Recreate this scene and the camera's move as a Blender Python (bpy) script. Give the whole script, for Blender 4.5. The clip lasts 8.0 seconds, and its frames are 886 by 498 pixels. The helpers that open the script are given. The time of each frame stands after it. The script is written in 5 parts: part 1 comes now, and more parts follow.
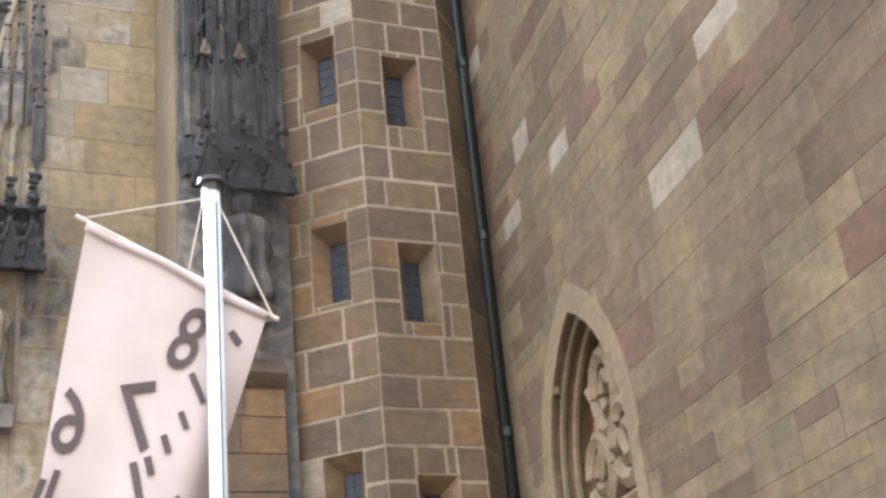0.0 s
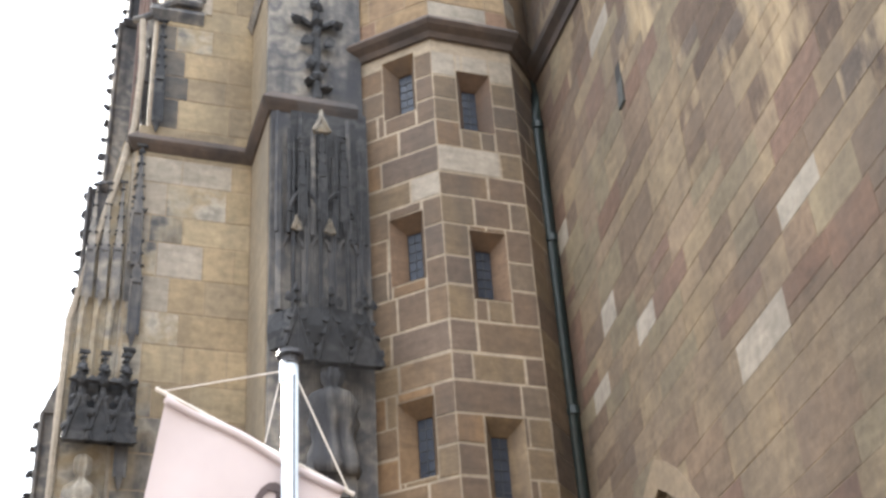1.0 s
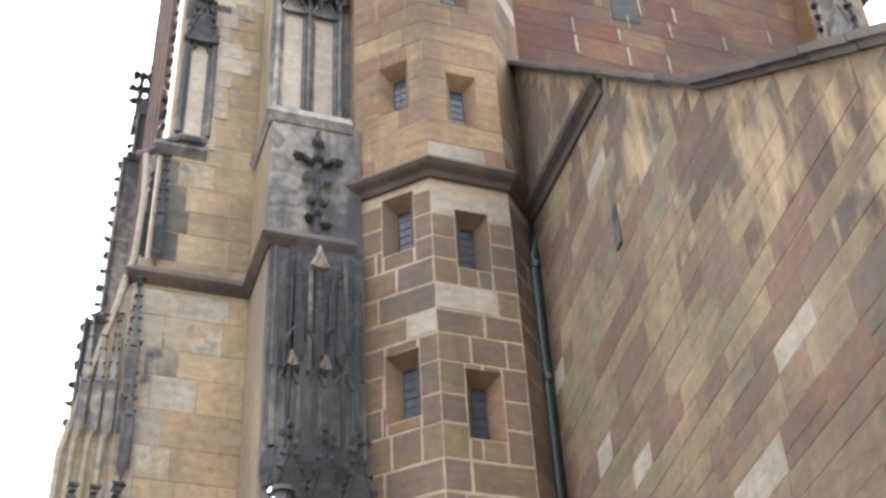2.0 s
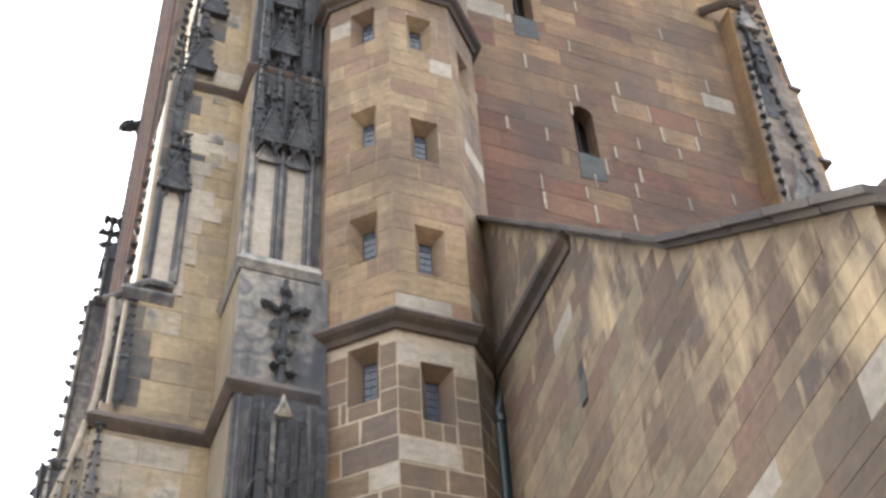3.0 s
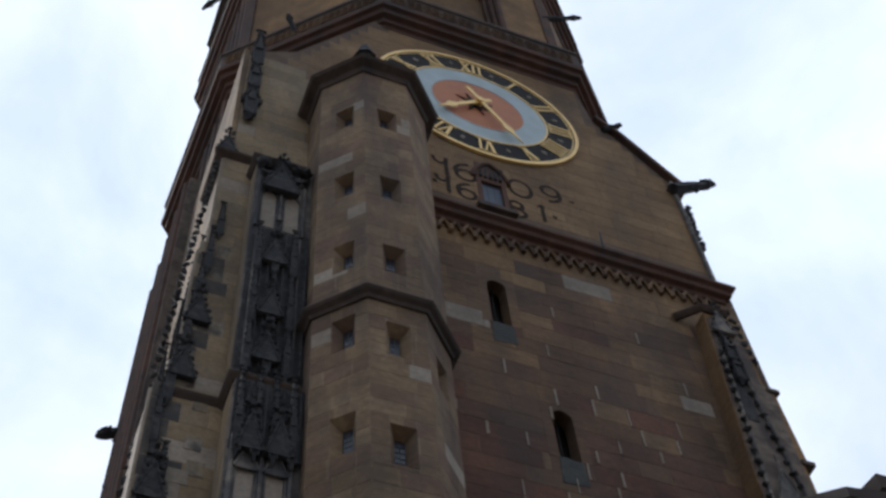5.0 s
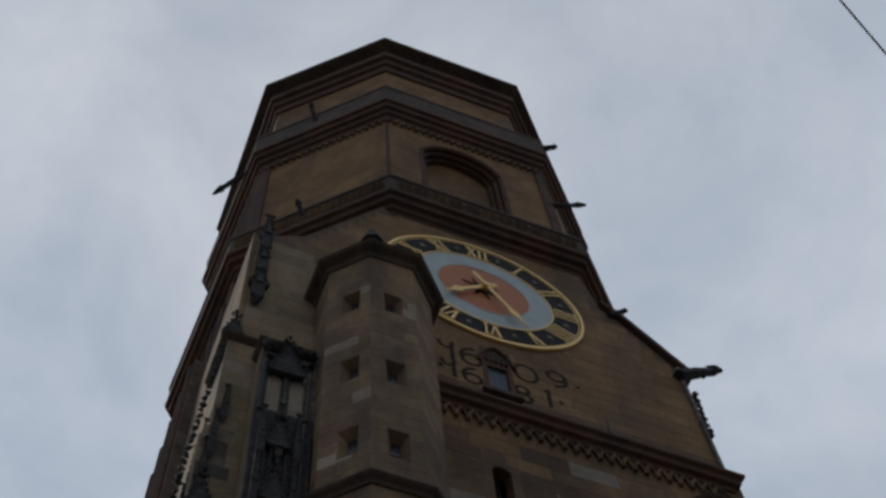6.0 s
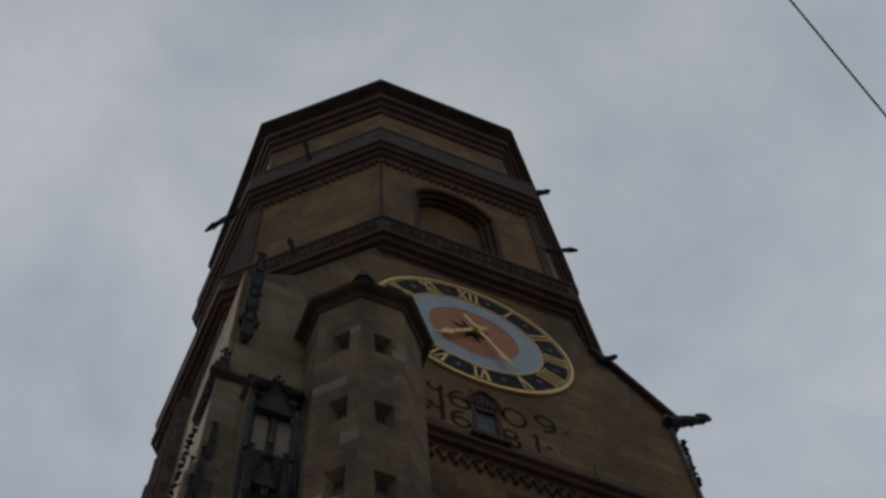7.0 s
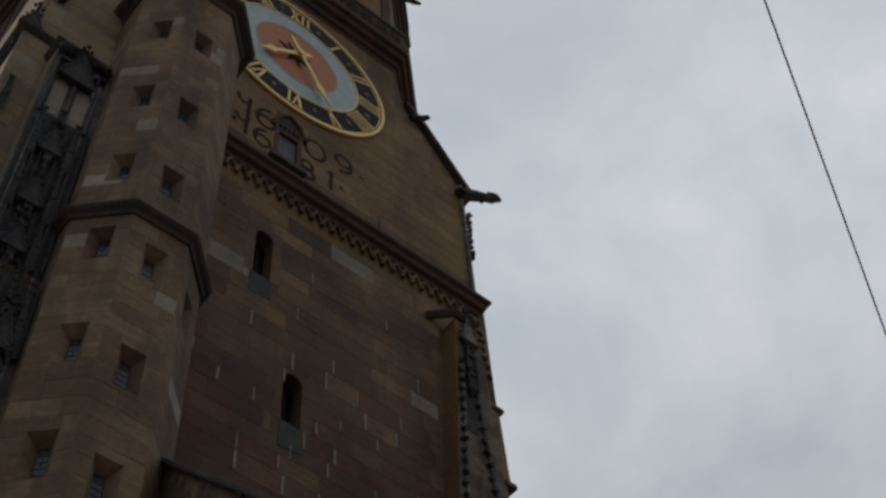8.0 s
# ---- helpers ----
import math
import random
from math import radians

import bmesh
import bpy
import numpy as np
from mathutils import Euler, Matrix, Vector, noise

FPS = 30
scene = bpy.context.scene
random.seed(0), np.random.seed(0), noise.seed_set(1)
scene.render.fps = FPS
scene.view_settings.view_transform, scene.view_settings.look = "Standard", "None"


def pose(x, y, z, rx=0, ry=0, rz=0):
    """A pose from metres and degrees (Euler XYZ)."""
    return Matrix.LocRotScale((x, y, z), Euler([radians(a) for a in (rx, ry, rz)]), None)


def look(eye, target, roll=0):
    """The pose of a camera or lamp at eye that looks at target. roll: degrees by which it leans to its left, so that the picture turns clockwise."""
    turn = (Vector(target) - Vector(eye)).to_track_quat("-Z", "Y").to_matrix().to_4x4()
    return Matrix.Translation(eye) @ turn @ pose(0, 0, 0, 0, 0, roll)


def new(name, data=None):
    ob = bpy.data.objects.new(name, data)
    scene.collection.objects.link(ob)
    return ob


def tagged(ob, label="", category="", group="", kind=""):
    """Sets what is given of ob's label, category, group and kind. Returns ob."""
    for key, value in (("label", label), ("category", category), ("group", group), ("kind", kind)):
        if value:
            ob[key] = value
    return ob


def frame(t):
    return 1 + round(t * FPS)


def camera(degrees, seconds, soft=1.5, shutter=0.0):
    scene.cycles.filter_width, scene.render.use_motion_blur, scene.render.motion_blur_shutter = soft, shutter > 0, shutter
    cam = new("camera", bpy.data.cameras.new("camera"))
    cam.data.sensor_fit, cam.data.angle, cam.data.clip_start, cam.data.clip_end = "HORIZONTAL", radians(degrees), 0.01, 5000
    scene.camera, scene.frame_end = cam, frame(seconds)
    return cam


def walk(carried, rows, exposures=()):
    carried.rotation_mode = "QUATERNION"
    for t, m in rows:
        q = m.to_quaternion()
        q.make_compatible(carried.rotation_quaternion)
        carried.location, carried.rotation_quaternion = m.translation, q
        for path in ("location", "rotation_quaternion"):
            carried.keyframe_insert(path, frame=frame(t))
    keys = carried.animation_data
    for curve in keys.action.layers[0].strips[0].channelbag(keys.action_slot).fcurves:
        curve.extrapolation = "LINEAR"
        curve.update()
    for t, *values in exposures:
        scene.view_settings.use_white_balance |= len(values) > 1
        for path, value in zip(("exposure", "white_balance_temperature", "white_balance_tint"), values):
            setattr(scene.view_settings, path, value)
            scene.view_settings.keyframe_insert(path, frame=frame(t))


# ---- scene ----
cam = camera(37.65, 8.0, soft=2.9)
EYE = (0.0, 0.0, 1.6)
SWAY = {0.0: -0.185, 0.5: -0.04}   # the holder shifts his weight at the start
PATH = [
    (0.0, 114.585, 5.391, -22.117), (0.5, 118.401, 4.729, -19.832), (1.0, 122.602, 3.396, -18.029),
    (1.2, 123.450, 3.105, -18.283), (2.3, 130.664, 2.608, -19.145), (2.5, 131.852, 2.549, -19.714),
    (3.0, 135.213, 2.573, -20.751), (3.5, 139.305, 2.199, -20.945), (4.0, 142.711, 2.725, -22.657),
    (4.3, 144.687, 3.083, -22.485), (4.5, 145.519, 3.220, -22.042), (5.0, 148.585, 3.488, -21.006),
    (5.2, 151.021, 3.417, -20.946), (6.3, 158.047, 2.999, -22.023), (6.5, 158.752, 2.976, -22.575),
    (7.0, 158.465, 2.946, -22.545), (7.5, 153.069, 2.199, -26.810), (7.8, 149.320, 2.096, -33.324),
    (8.0, 146.104, 3.254, -39.774)]
walk(cam, [(t, pose(EYE[0] + SWAY.get(t, 0.0), EYE[1], EYE[2], rx, ry, rz)) for t, rx, ry, rz in PATH],
     exposures=[(0.0, 3.12, 6330, 10), (1.0, 3.14, 6280, 10), (2.5, 3.13, 6300, 10), (3.0, 3.02, 6300, 10), (3.5, 2.78, 6300, 10), (4.0, 2.03, 6250, 10), (4.5, 1.15, 6150, 10), (5.0, 0.48, 5800, 11), (5.2, 0.25, 5800, 11), (6.3, -0.62, 6180, 10), (7.0, -0.76, 6250, 10), (7.5, -0.2, 6500, 10), (8.0, -0.32, 6500, 9)])

# ---------------------------------------------------------------- light
world = bpy.data.worlds.new("overcast_sky")
scene.world = world
world.use_nodes = True
wn, wl = world.node_tree.nodes, world.node_tree.links
wn.clear()
w_out, w_bg, w_add = wn.new("ShaderNodeOutputWorld"), wn.new("ShaderNodeBackground"), wn.new("ShaderNodeMix")
sky = wn.new("ShaderNodeTexSky")
sky.sky_type, sky.sun_disc = "NISHITA", False
sky.sun_elevation, sky.sun_rotation = radians(32), radians(-20)
geo_co, cloud, ramp = wn.new("ShaderNodeTexCoord"), wn.new("ShaderNodeTexNoise"), wn.new("ShaderNodeValToRGB")
cloud.inputs["Scale"].default_value, cloud.inputs["Detail"].default_value, cloud.inputs["Roughness"].default_value = 4.5, 7, 0.55
cloud.inputs["Distortion"].default_value = 0.3
ramp.color_ramp.elements[0].position, ramp.color_ramp.elements[1].position = 0.3, 0.72
ramp.color_ramp.elements[0].color = (0.65, 0.72, 0.805, 1)
ramp.color_ramp.elements[1].color = (1.05, 1.06, 1.08, 1)
w_add.data_type = "RGBA"
w_add.inputs[0].default_value = 0.9
w_scale = wn.new("ShaderNodeVectorMath")
w_scale.operation = "SCALE"
w_scale.inputs[3].default_value = 0.1
wl.new(geo_co.outputs["Generated"], cloud.inputs["Vector"])
wl.new(cloud.outputs["Fac"], ramp.inputs["Fac"])
wl.new(sky.outputs[0], w_scale.inputs[0])
wl.new(w_scale.outputs[0], w_add.inputs[6])
wl.new(ramp.outputs[0], w_add.inputs[7])
# an overcast sky is brightest overhead
w_sep, w_fall, w_mul = wn.new("ShaderNodeSeparateXYZ"), wn.new("ShaderNodeMapRange"), wn.new("ShaderNodeVectorMath")
wl.new(geo_co.outputs["Generated"], w_sep.inputs[0])
wl.new(w_sep.outputs["Z"], w_fall.inputs[0])
w_fall.inputs[1].default_value, w_fall.inputs[2].default_value = 0.0, 1.0
w_fall.inputs[3].default_value, w_fall.inputs[4].default_value = 0.14, 1.0
w_mul.operation = "SCALE"
wl.new(w_add.outputs[2], w_mul.inputs[0])
w_dim, w_prod = wn.new("ShaderNodeMapRange"), wn.new("ShaderNodeMath")
wl.new(w_sep.outputs["Z"], w_dim.inputs[0])
w_dim.inputs[1].default_value, w_dim.inputs[2].default_value = 0.82, 0.99
w_dim.inputs[3].default_value, w_dim.inputs[4].default_value = 1.2, 0.88
w_prod.operation = "MULTIPLY"
wl.new(w_fall.outputs[0], w_prod.inputs[0])
wl.new(w_dim.outputs[0], w_prod.inputs[1])
wl.new(w_prod.outputs[0], w_mul.inputs[3])
wl.new(w_mul.outputs[0], w_bg.inputs["Color"])
w_bg.inputs["Strength"].default_value = 0.9
wl.new(w_bg.outputs[0], w_out.inputs[0])
sun = new("sun", bpy.data.lights.new("sun", "SUN"))
sun.data.energy, sun.data.angle, sun.data.color = 2.8, radians(8), (1.0, 0.92, 0.8)
sun.matrix_world = look((-11, 30, 20), (0, 0, 0))


# ---------------------------------------------------------------- materials
def stone(name, colours, soot=0.35, soot_scale=0.6, rough=0.9, pick="object", bump=0.35, soot_colour=(0.03, 0.028, 0.028), spread=0.18, streak=0.0, patch=1.3, bed=0.25, cover=0.0):
    """Weathered stone: a colour for each piece out of a row of colours, grain, blotches and soot."""
    m = bpy.data.materials.new(name)
    m.use_nodes = True
    n, l = m.node_tree.nodes, m.node_tree.links
    b = n["Principled BSDF"]
    b.inputs["Roughness"].default_value = rough
    co = n.new("ShaderNodeTexCoord")
    geo = n.new("ShaderNodeNewGeometry")
    cr = n.new("ShaderNodeValToRGB")
    cr.color_ramp.interpolation = "CONSTANT" if pick == "object" else "LINEAR"
    els = cr.color_ramp.elements
    while len(els) < len(colours):
        els.new(0.5)
    for k, c in enumerate(colours):
        els[k].position, els[k].color = (k / len(colours) if pick == "object" else k / max(1, len(colours) - 1)), (*c, 1)
    big = n.new("ShaderNodeTexNoise")
    big.inputs["Scale"].default_value, big.inputs["Detail"].default_value = patch, 5
    pos = geo.outputs["Position"]
    l.new(pos, big.inputs["Vector"])
    if pick == "object":
        info, total, wrap = n.new("ShaderNodeObjectInfo"), n.new("ShaderNodeMath"), n.new("ShaderNodeMath")
        wrap.operation = "FRACT"
        l.new(info.outputs["Random"], total.inputs[0])
        l.new(geo.outputs["Random Per Island"], total.inputs[1])
        l.new(total.outputs[0], wrap.inputs[0])
        l.new(wrap.outputs[0], cr.inputs["Fac"])
    else:
        mr = n.new("ShaderNodeMapRange")
        mr.inputs[1].default_value, mr.inputs[2].default_value = 0.3, 0.7
        l.new(big.outputs["Fac"], mr.inputs[0])
        l.new(mr.outputs[0], cr.inputs["Fac"])
    grain = n.new("ShaderNodeTexNoise")
    grain.inputs["Scale"].default_value, grain.inputs["Detail"].default_value, grain.inputs["Roughness"].default_value = 9, 8, 0.7
    l.new(pos, grain.inputs["Vector"])
    val = n.new("ShaderNodeMapRange")
    val.inputs[1].default_value, val.inputs[2].default_value = 0.25, 0.75
    val.inputs[3].default_value, val.inputs[4].default_value = 0.57 * (1 - spread * 1.6), 0.57 * (1 + spread * 1.6)
    l.new(grain.outputs["Fac"], val.inputs[0])
    hsv = n.new("ShaderNodeHueSaturation")
    l.new(cr.outputs[0], hsv.inputs["Color"])
    hsv.inputs["Hue"].default_value, hsv.inputs["Saturation"].default_value = 0.494, 1.25
    # broad weathering that runs across the pieces, and fine bedding lines
    broad, beds, squash, tone = n.new("ShaderNodeTexNoise"), n.new("ShaderNodeTexNoise"), n.new("ShaderNodeVectorMath"), n.new("ShaderNodeMapRange")
    broad.inputs["Scale"].default_value, broad.inputs["Detail"].default_value = 0.55, 5
    l.new(pos, broad.inputs["Vector"])
    squash.operation = "MULTIPLY"
    squash.inputs[1].default_value = (1.6, 1.6, 7.0)
    l.new(pos, squash.inputs[0])
    beds.inputs["Scale"].default_value, beds.inputs["Detail"].default_value, beds.inputs["Distortion"].default_value = 1.6, 5, 0.6
    l.new(squash.outputs[0], beds.inputs["Vector"])
    both = n.new("ShaderNodeMix")
    both.inputs[0].default_value = 0.32
    l.new(broad.outputs["Fac"], both.inputs[2])
    l.new(beds.outputs["Fac"], both.inputs[3])
    tone.inputs[1].default_value, tone.inputs[2].default_value = 0.36, 0.64
    tone.inputs[3].default_value, tone.inputs[4].default_value = 1 - bed, 1 + bed
    l.new(both.outputs[0], tone.inputs[0])
    prod = n.new("ShaderNodeMath")
    prod.operation = "MULTIPLY"
    l.new(val.outputs[0], prod.inputs[0])
    l.new(tone.outputs[0], prod.inputs[1])
    l.new(prod.outputs[0], hsv.inputs["Value"])
    dirt = n.new("ShaderNodeTexNoise")
    dirt.inputs["Scale"].default_value, dirt.inputs["Detail"].default_value, dirt.inputs["Roughness"].default_value = soot_scale, 6, 0.62
    stretch = n.new("ShaderNodeVectorMath")
    stretch.operation = "MULTIPLY"
    stretch.inputs[1].default_value = (1.0, 1.0, 0.45 - 0.33 * streak)
    l.new(pos, stretch.inputs[0])
    l.new(stretch.outputs[0], dirt.inputs["Vector"])
    dm = n.new("ShaderNodeMapRange")
    dm.inputs[1].default_value, dm.inputs[2].default_value = 0.47 - cover, 0.68 - cover
    dm.inputs[3].default_value, dm.inputs[4].default_value = 0.0, soot
    l.new(dirt.outputs["Fac"], dm.inputs[0])
    mx = n.new("ShaderNodeMix")
    mx.data_type = "RGBA"
    l.new(dm.outputs[0], mx.inputs[0])
    l.new(hsv.outputs[0], mx.inputs[6])
    mx.inputs[7].default_value = (*soot_colour, 1)
    l.new(mx.outputs[2], b.inputs["Base Color"])
    bp = n.new("ShaderNodeBump")
    bp.inputs["Strength"].default_value, bp.inputs["Distance"].default_value = bump, 0.03
    l.new(grain.outputs["Fac"], bp.inputs["Height"])
    l.new(bp.outputs[0], b.inputs["Normal"])
    return m


def plain(name, colour, rough=0.5, metal=0.0, spread=0.12, scale=12.0, bump=0.1, gloss=0.5):
    m = bpy.data.materials.new(name)
    m.use_nodes = True
    n, l = m.node_tree.nodes, m.node_tree.links
    b = n["Principled BSDF"]
    b.inputs["Roughness"].default_value, b.inputs["Metallic"].default_value = rough, metal
    b.inputs["Specular IOR Level"].default_value = gloss
    geo, t, mr, hsv, bp = n.new("ShaderNodeNewGeometry"), n.new("ShaderNodeTexNoise"), n.new("ShaderNodeMapRange"), n.new("ShaderNodeHueSaturation"), n.new("ShaderNodeBump")
    t.inputs["Scale"].default_value, t.inputs["Detail"].default_value = scale, 6
    l.new(geo.outputs["Position"], t.inputs["Vector"])
    mr.inputs[1].default_value, mr.inputs[2].default_value = 0.25, 0.75
    mr.inputs[3].default_value, mr.inputs[4].default_value = 1 - spread, 1 + spread
    l.new(t.outputs["Fac"], mr.inputs[0])
    hsv.inputs["Color"].default_value = (*colour, 1)
    l.new(mr.outputs[0], hsv.inputs["Value"])
    l.new(hsv.outputs[0], b.inputs["Base Color"])
    bp.inputs["Strength"].default_value, bp.inputs["Distance"].default_value = bump, 0.01
    l.new(t.outputs["Fac"], bp.inputs["Height"])
    l.new(bp.outputs[0], b.inputs["Normal"])
    return m


PALE = (0.42, 0.37, 0.30)
M_turret = stone("turret_sandstone", [(0.22, 0.165, 0.112), (0.245, 0.19, 0.127), (0.19, 0.142, 0.102), (0.27, 0.21, 0.138), (0.2, 0.158, 0.115), (0.175, 0.136, 0.105), (0.285, 0.2, 0.125), (0.23, 0.172, 0.118)], soot=0.6, streak=0.6, soot_scale=1.1, bed=0.34, cover=0.02, soot_colour=(0.06, 0.048, 0.04))
M_turret_up = stone("upper_turret_sandstone", [(0.31, 0.233, 0.15), (0.275, 0.2, 0.13), (0.345, 0.265, 0.172), (0.25, 0.178, 0.122), (0.3, 0.224, 0.15), (0.365, 0.285, 0.19), (0.265, 0.187, 0.133)], soot=0.78, streak=0.5, soot_scale=1.1, bed=0.38, cover=0.02, soot_colour=(0.07, 0.05, 0.038))
M_aisle = stone("aisle_sandstone", [(0.269, 0.212, 0.142), (0.17, 0.127, 0.0902), (0.285, 0.228, 0.155), (0.193, 0.147, 0.104), (0.248, 0.197, 0.137), (0.198, 0.138, 0.103), (0.241, 0.201, 0.138), (0.265, 0.208, 0.147), (0.216, 0.163, 0.115), (0.184, 0.125, 0.0892), (0.23, 0.193, 0.133), (0.248, 0.193, 0.133), (0.166, 0.127, 0.092), (0.276, 0.217, 0.15)], soot=0.5, soot_scale=1.3, streak=0.45, bed=0.36, soot_colour=(0.09, 0.068, 0.05))
M_crust = stone("crusted_sandstone", [(0.111, 0.081, 0.058), (0.136, 0.1, 0.072), (0.162, 0.121, 0.082), (0.128, 0.102, 0.08)], soot=0.9, soot_scale=1.9, soot_colour=(0.34, 0.255, 0.148), streak=0.35)
M_smooth = stone("smooth_patching", [(0.36, 0.29, 0.205), (0.32, 0.255, 0.18)], soot=0.3, pick="noise", patch=1.0)
M_sooty = stone("sooty_block", [(0.05, 0.05, 0.053), (0.09, 0.085, 0.08), (0.2, 0.17, 0.13)], soot=0.9, soot_scale=1.6, streak=0.4, pick="noise", patch=1.6)
M_tower = stone("tower_sandstone", [(0.25, 0.174, 0.108), (0.192, 0.13, 0.082), (0.222, 0.152, 0.096), (0.155, 0.104, 0.069), (0.275, 0.196, 0.123), (0.178, 0.119, 0.076)], soot=0.7, streak=0.1, soot_scale=0.9, bed=0.46, cover=0.02, soot_colour=(0.06, 0.042, 0.033))
M_clock_wall = stone("smooth_upper_sandstone", [(0.36, 0.256, 0.15), (0.33, 0.232, 0.135), (0.38, 0.274, 0.163), (0.31, 0.217, 0.126)], soot=0.5, streak=0.35, soot_scale=0.6, bed=0.3)
M_tower_red = stone("red_sandstone", [(0.17, 0.1, 0.069), (0.135, 0.077, 0.054), (0.192, 0.118, 0.08), (0.152, 0.097, 0.068), (0.178, 0.1, 0.068)], soot=0.6, soot_scale=0.8, bed=0.46, soot_colour=(0.05, 0.034, 0.028))
M_panel = stone("yellow_sandstone", [(0.385, 0.318, 0.215), (0.335, 0.272, 0.185), (0.41, 0.335, 0.228), (0.43, 0.36, 0.25), (0.325, 0.27, 0.192)], soot=0.62, soot_scale=0.8, streak=0.5, bed=0.22, cover=0.02, soot_colour=(0.09, 0.075, 0.055))
M_pale = stone("new_pale_stone", [PALE, (0.46, 0.41, 0.34), (0.38, 0.34, 0.28)], soot=0.35)
M_stained = stone("stained_pale_stone", [(0.09, 0.09, 0.093), (0.38, 0.34, 0.27), (0.36, 0.3, 0.21), (0.46, 0.42, 0.35), (0.2, 0.185, 0.165)], soot=0.95, soot_scale=1.3, streak=0.3, pick="noise", patch=1.9, bed=0.15)
M_stone_facing = stone("brown_grey_facing", [(0.22, 0.18, 0.15), (0.13, 0.105, 0.09), (0.28, 0.235, 0.19), (0.17, 0.135, 0.11)], soot=0.7, soot_scale=1.1, streak=0.5, pick="noise", patch=1.4)
M_joint_mid = stone("brown_joint_mortar", [(0.36, 0.29, 0.2), (0.28, 0.22, 0.15)], soot=0.35, pick="noise")
M_mortar = stone("lime_mortar", [(0.52, 0.445, 0.345), (0.4, 0.34, 0.26)], soot=0.4, pick="noise")
M_joint = stone("old_joint_mortar", [(0.44, 0.36, 0.26), (0.33, 0.27, 0.195)], soot=0.35, pick="noise")
M_joint_dark = stone("dark_joint_mortar", [(0.22, 0.165, 0.115), (0.15, 0.11, 0.08)], soot=0.35, pick="noise")
M_soot = stone("sooty_carved_stone", [(0.018, 0.019, 0.022), (0.05, 0.05, 0.053), (0.024, 0.025, 0.029), (0.085, 0.083, 0.083), (0.028, 0.028, 0.031)], soot=0.55, soot_scale=2.5, pick="noise", bump=0.6, patch=4.0)
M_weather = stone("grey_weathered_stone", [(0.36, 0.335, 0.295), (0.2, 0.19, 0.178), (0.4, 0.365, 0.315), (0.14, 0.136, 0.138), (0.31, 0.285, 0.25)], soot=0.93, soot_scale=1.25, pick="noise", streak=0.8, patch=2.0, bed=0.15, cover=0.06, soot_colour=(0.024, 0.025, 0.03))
M_ledge = stone("ledge_stone", [(0.085, 0.068, 0.055), (0.13, 0.1, 0.08), (0.06, 0.05, 0.045)], soot=0.6, pick="noise")
M_cornice = stone("dark_cornice_stone", [(0.105, 0.06, 0.042), (0.14, 0.082, 0.056), (0.07, 0.043, 0.033)], soot=0.6, pick="noise")
M_plaster = stone("octagon_stone", [(0.25, 0.165, 0.088), (0.3, 0.2, 0.108), (0.345, 0.235, 0.128), (0.27, 0.18, 0.096)], soot=0.6, pick="noise", soot_scale=0.5, streak=0.6, bed=0.35, soot_colour=(0.05, 0.033, 0.024))
M_coping = stone("coping_stone", [(0.085, 0.068, 0.055), (0.125, 0.1, 0.08), (0.065, 0.053, 0.045)], soot=0.5, pick="object")
M_glass = plain("dark_window_glass", (0.04, 0.046, 0.06), rough=0.22, spread=0.35, scale=3, bump=0.2, gloss=0.22)
# sky reflection is put into the base colour; the pane hardly mirrors
M_sky_glass = plain("blue_grey_window_glass", (0.1, 0.12, 0.155), rough=0.6, spread=0.15, scale=2, bump=0.1, gloss=0.12)
M_lead = plain("lead_bars", (0.05, 0.05, 0.055), rough=0.6)
# near-black base colour stands in for the shade inside openings
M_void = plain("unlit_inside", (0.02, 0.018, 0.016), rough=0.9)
M_copper = plain("dark_green_painted_pipe", (0.013, 0.022, 0.021), rough=0.5, spread=0.3)
M_black = plain("black_dial_paint", (0.012, 0.011, 0.011), rough=0.7, gloss=0.15)
M_gold = plain("gilding", (0.78, 0.52, 0.15), rough=0.42, metal=0.2)
M_blue = plain("pale_blue_dial_paint", (0.36, 0.44, 0.46), rough=0.6, scale=2)
M_orange = plain("brick_orange_dial_paint", (0.4, 0.13, 0.035), rough=0.6, scale=2)
M_ink = plain("brown_black_paint", (0.04, 0.03, 0.024), rough=0.9, spread=0.35, gloss=0.1)
M_pole = plain("white_lacquered_aluminium", (0.62, 0.68, 0.74), rough=0.35, metal=0.25, spread=0.05)
M_cap = plain("dark_plastic_cap", (0.03, 0.03, 0.035), rough=0.5)
M_cloth = plain("pale_pink_banner_cloth", (0.43, 0.365, 0.36), rough=0.9, spread=0.06, scale=3)
M_print = plain("dark_brown_banner_print", (0.07, 0.05, 0.05), rough=0.8)
M_cord = plain("pale_cord", (0.5, 0.45, 0.4), rough=0.9)
M_iron = plain("dark_iron", (0.03, 0.028, 0.027), rough=0.6, metal=0.4)
M_tile = stone("old_roof_tiles", [(0.13, 0.075, 0.055), (0.1, 0.065, 0.05)], pick="noise")
M_cobble = stone("street_paving", [(0.16, 0.15, 0.14), (0.22, 0.2, 0.18), (0.13, 0.12, 0.11)], pick="noise")
M_render = stone("house_render", [(0.5, 0.46, 0.4), (0.44, 0.4, 0.35)], pick="noise", soot=0.2)
M_slate = stone("damp_grey_stain", [(0.06, 0.066, 0.064), (0.1, 0.1, 0.092)], pick="noise", patch=4)


# ---------------------------------------------------------------- helpers
HOME = {}


def thing(name, at, label, category, group="", kind=""):
    e = new(name)
    e.empty_display_size = 0.2
    e.matrix_basis = Matrix.Translation(at)
    HOME[e.name] = Matrix.Translation(at)
    return tagged(e, label, category, group, kind)


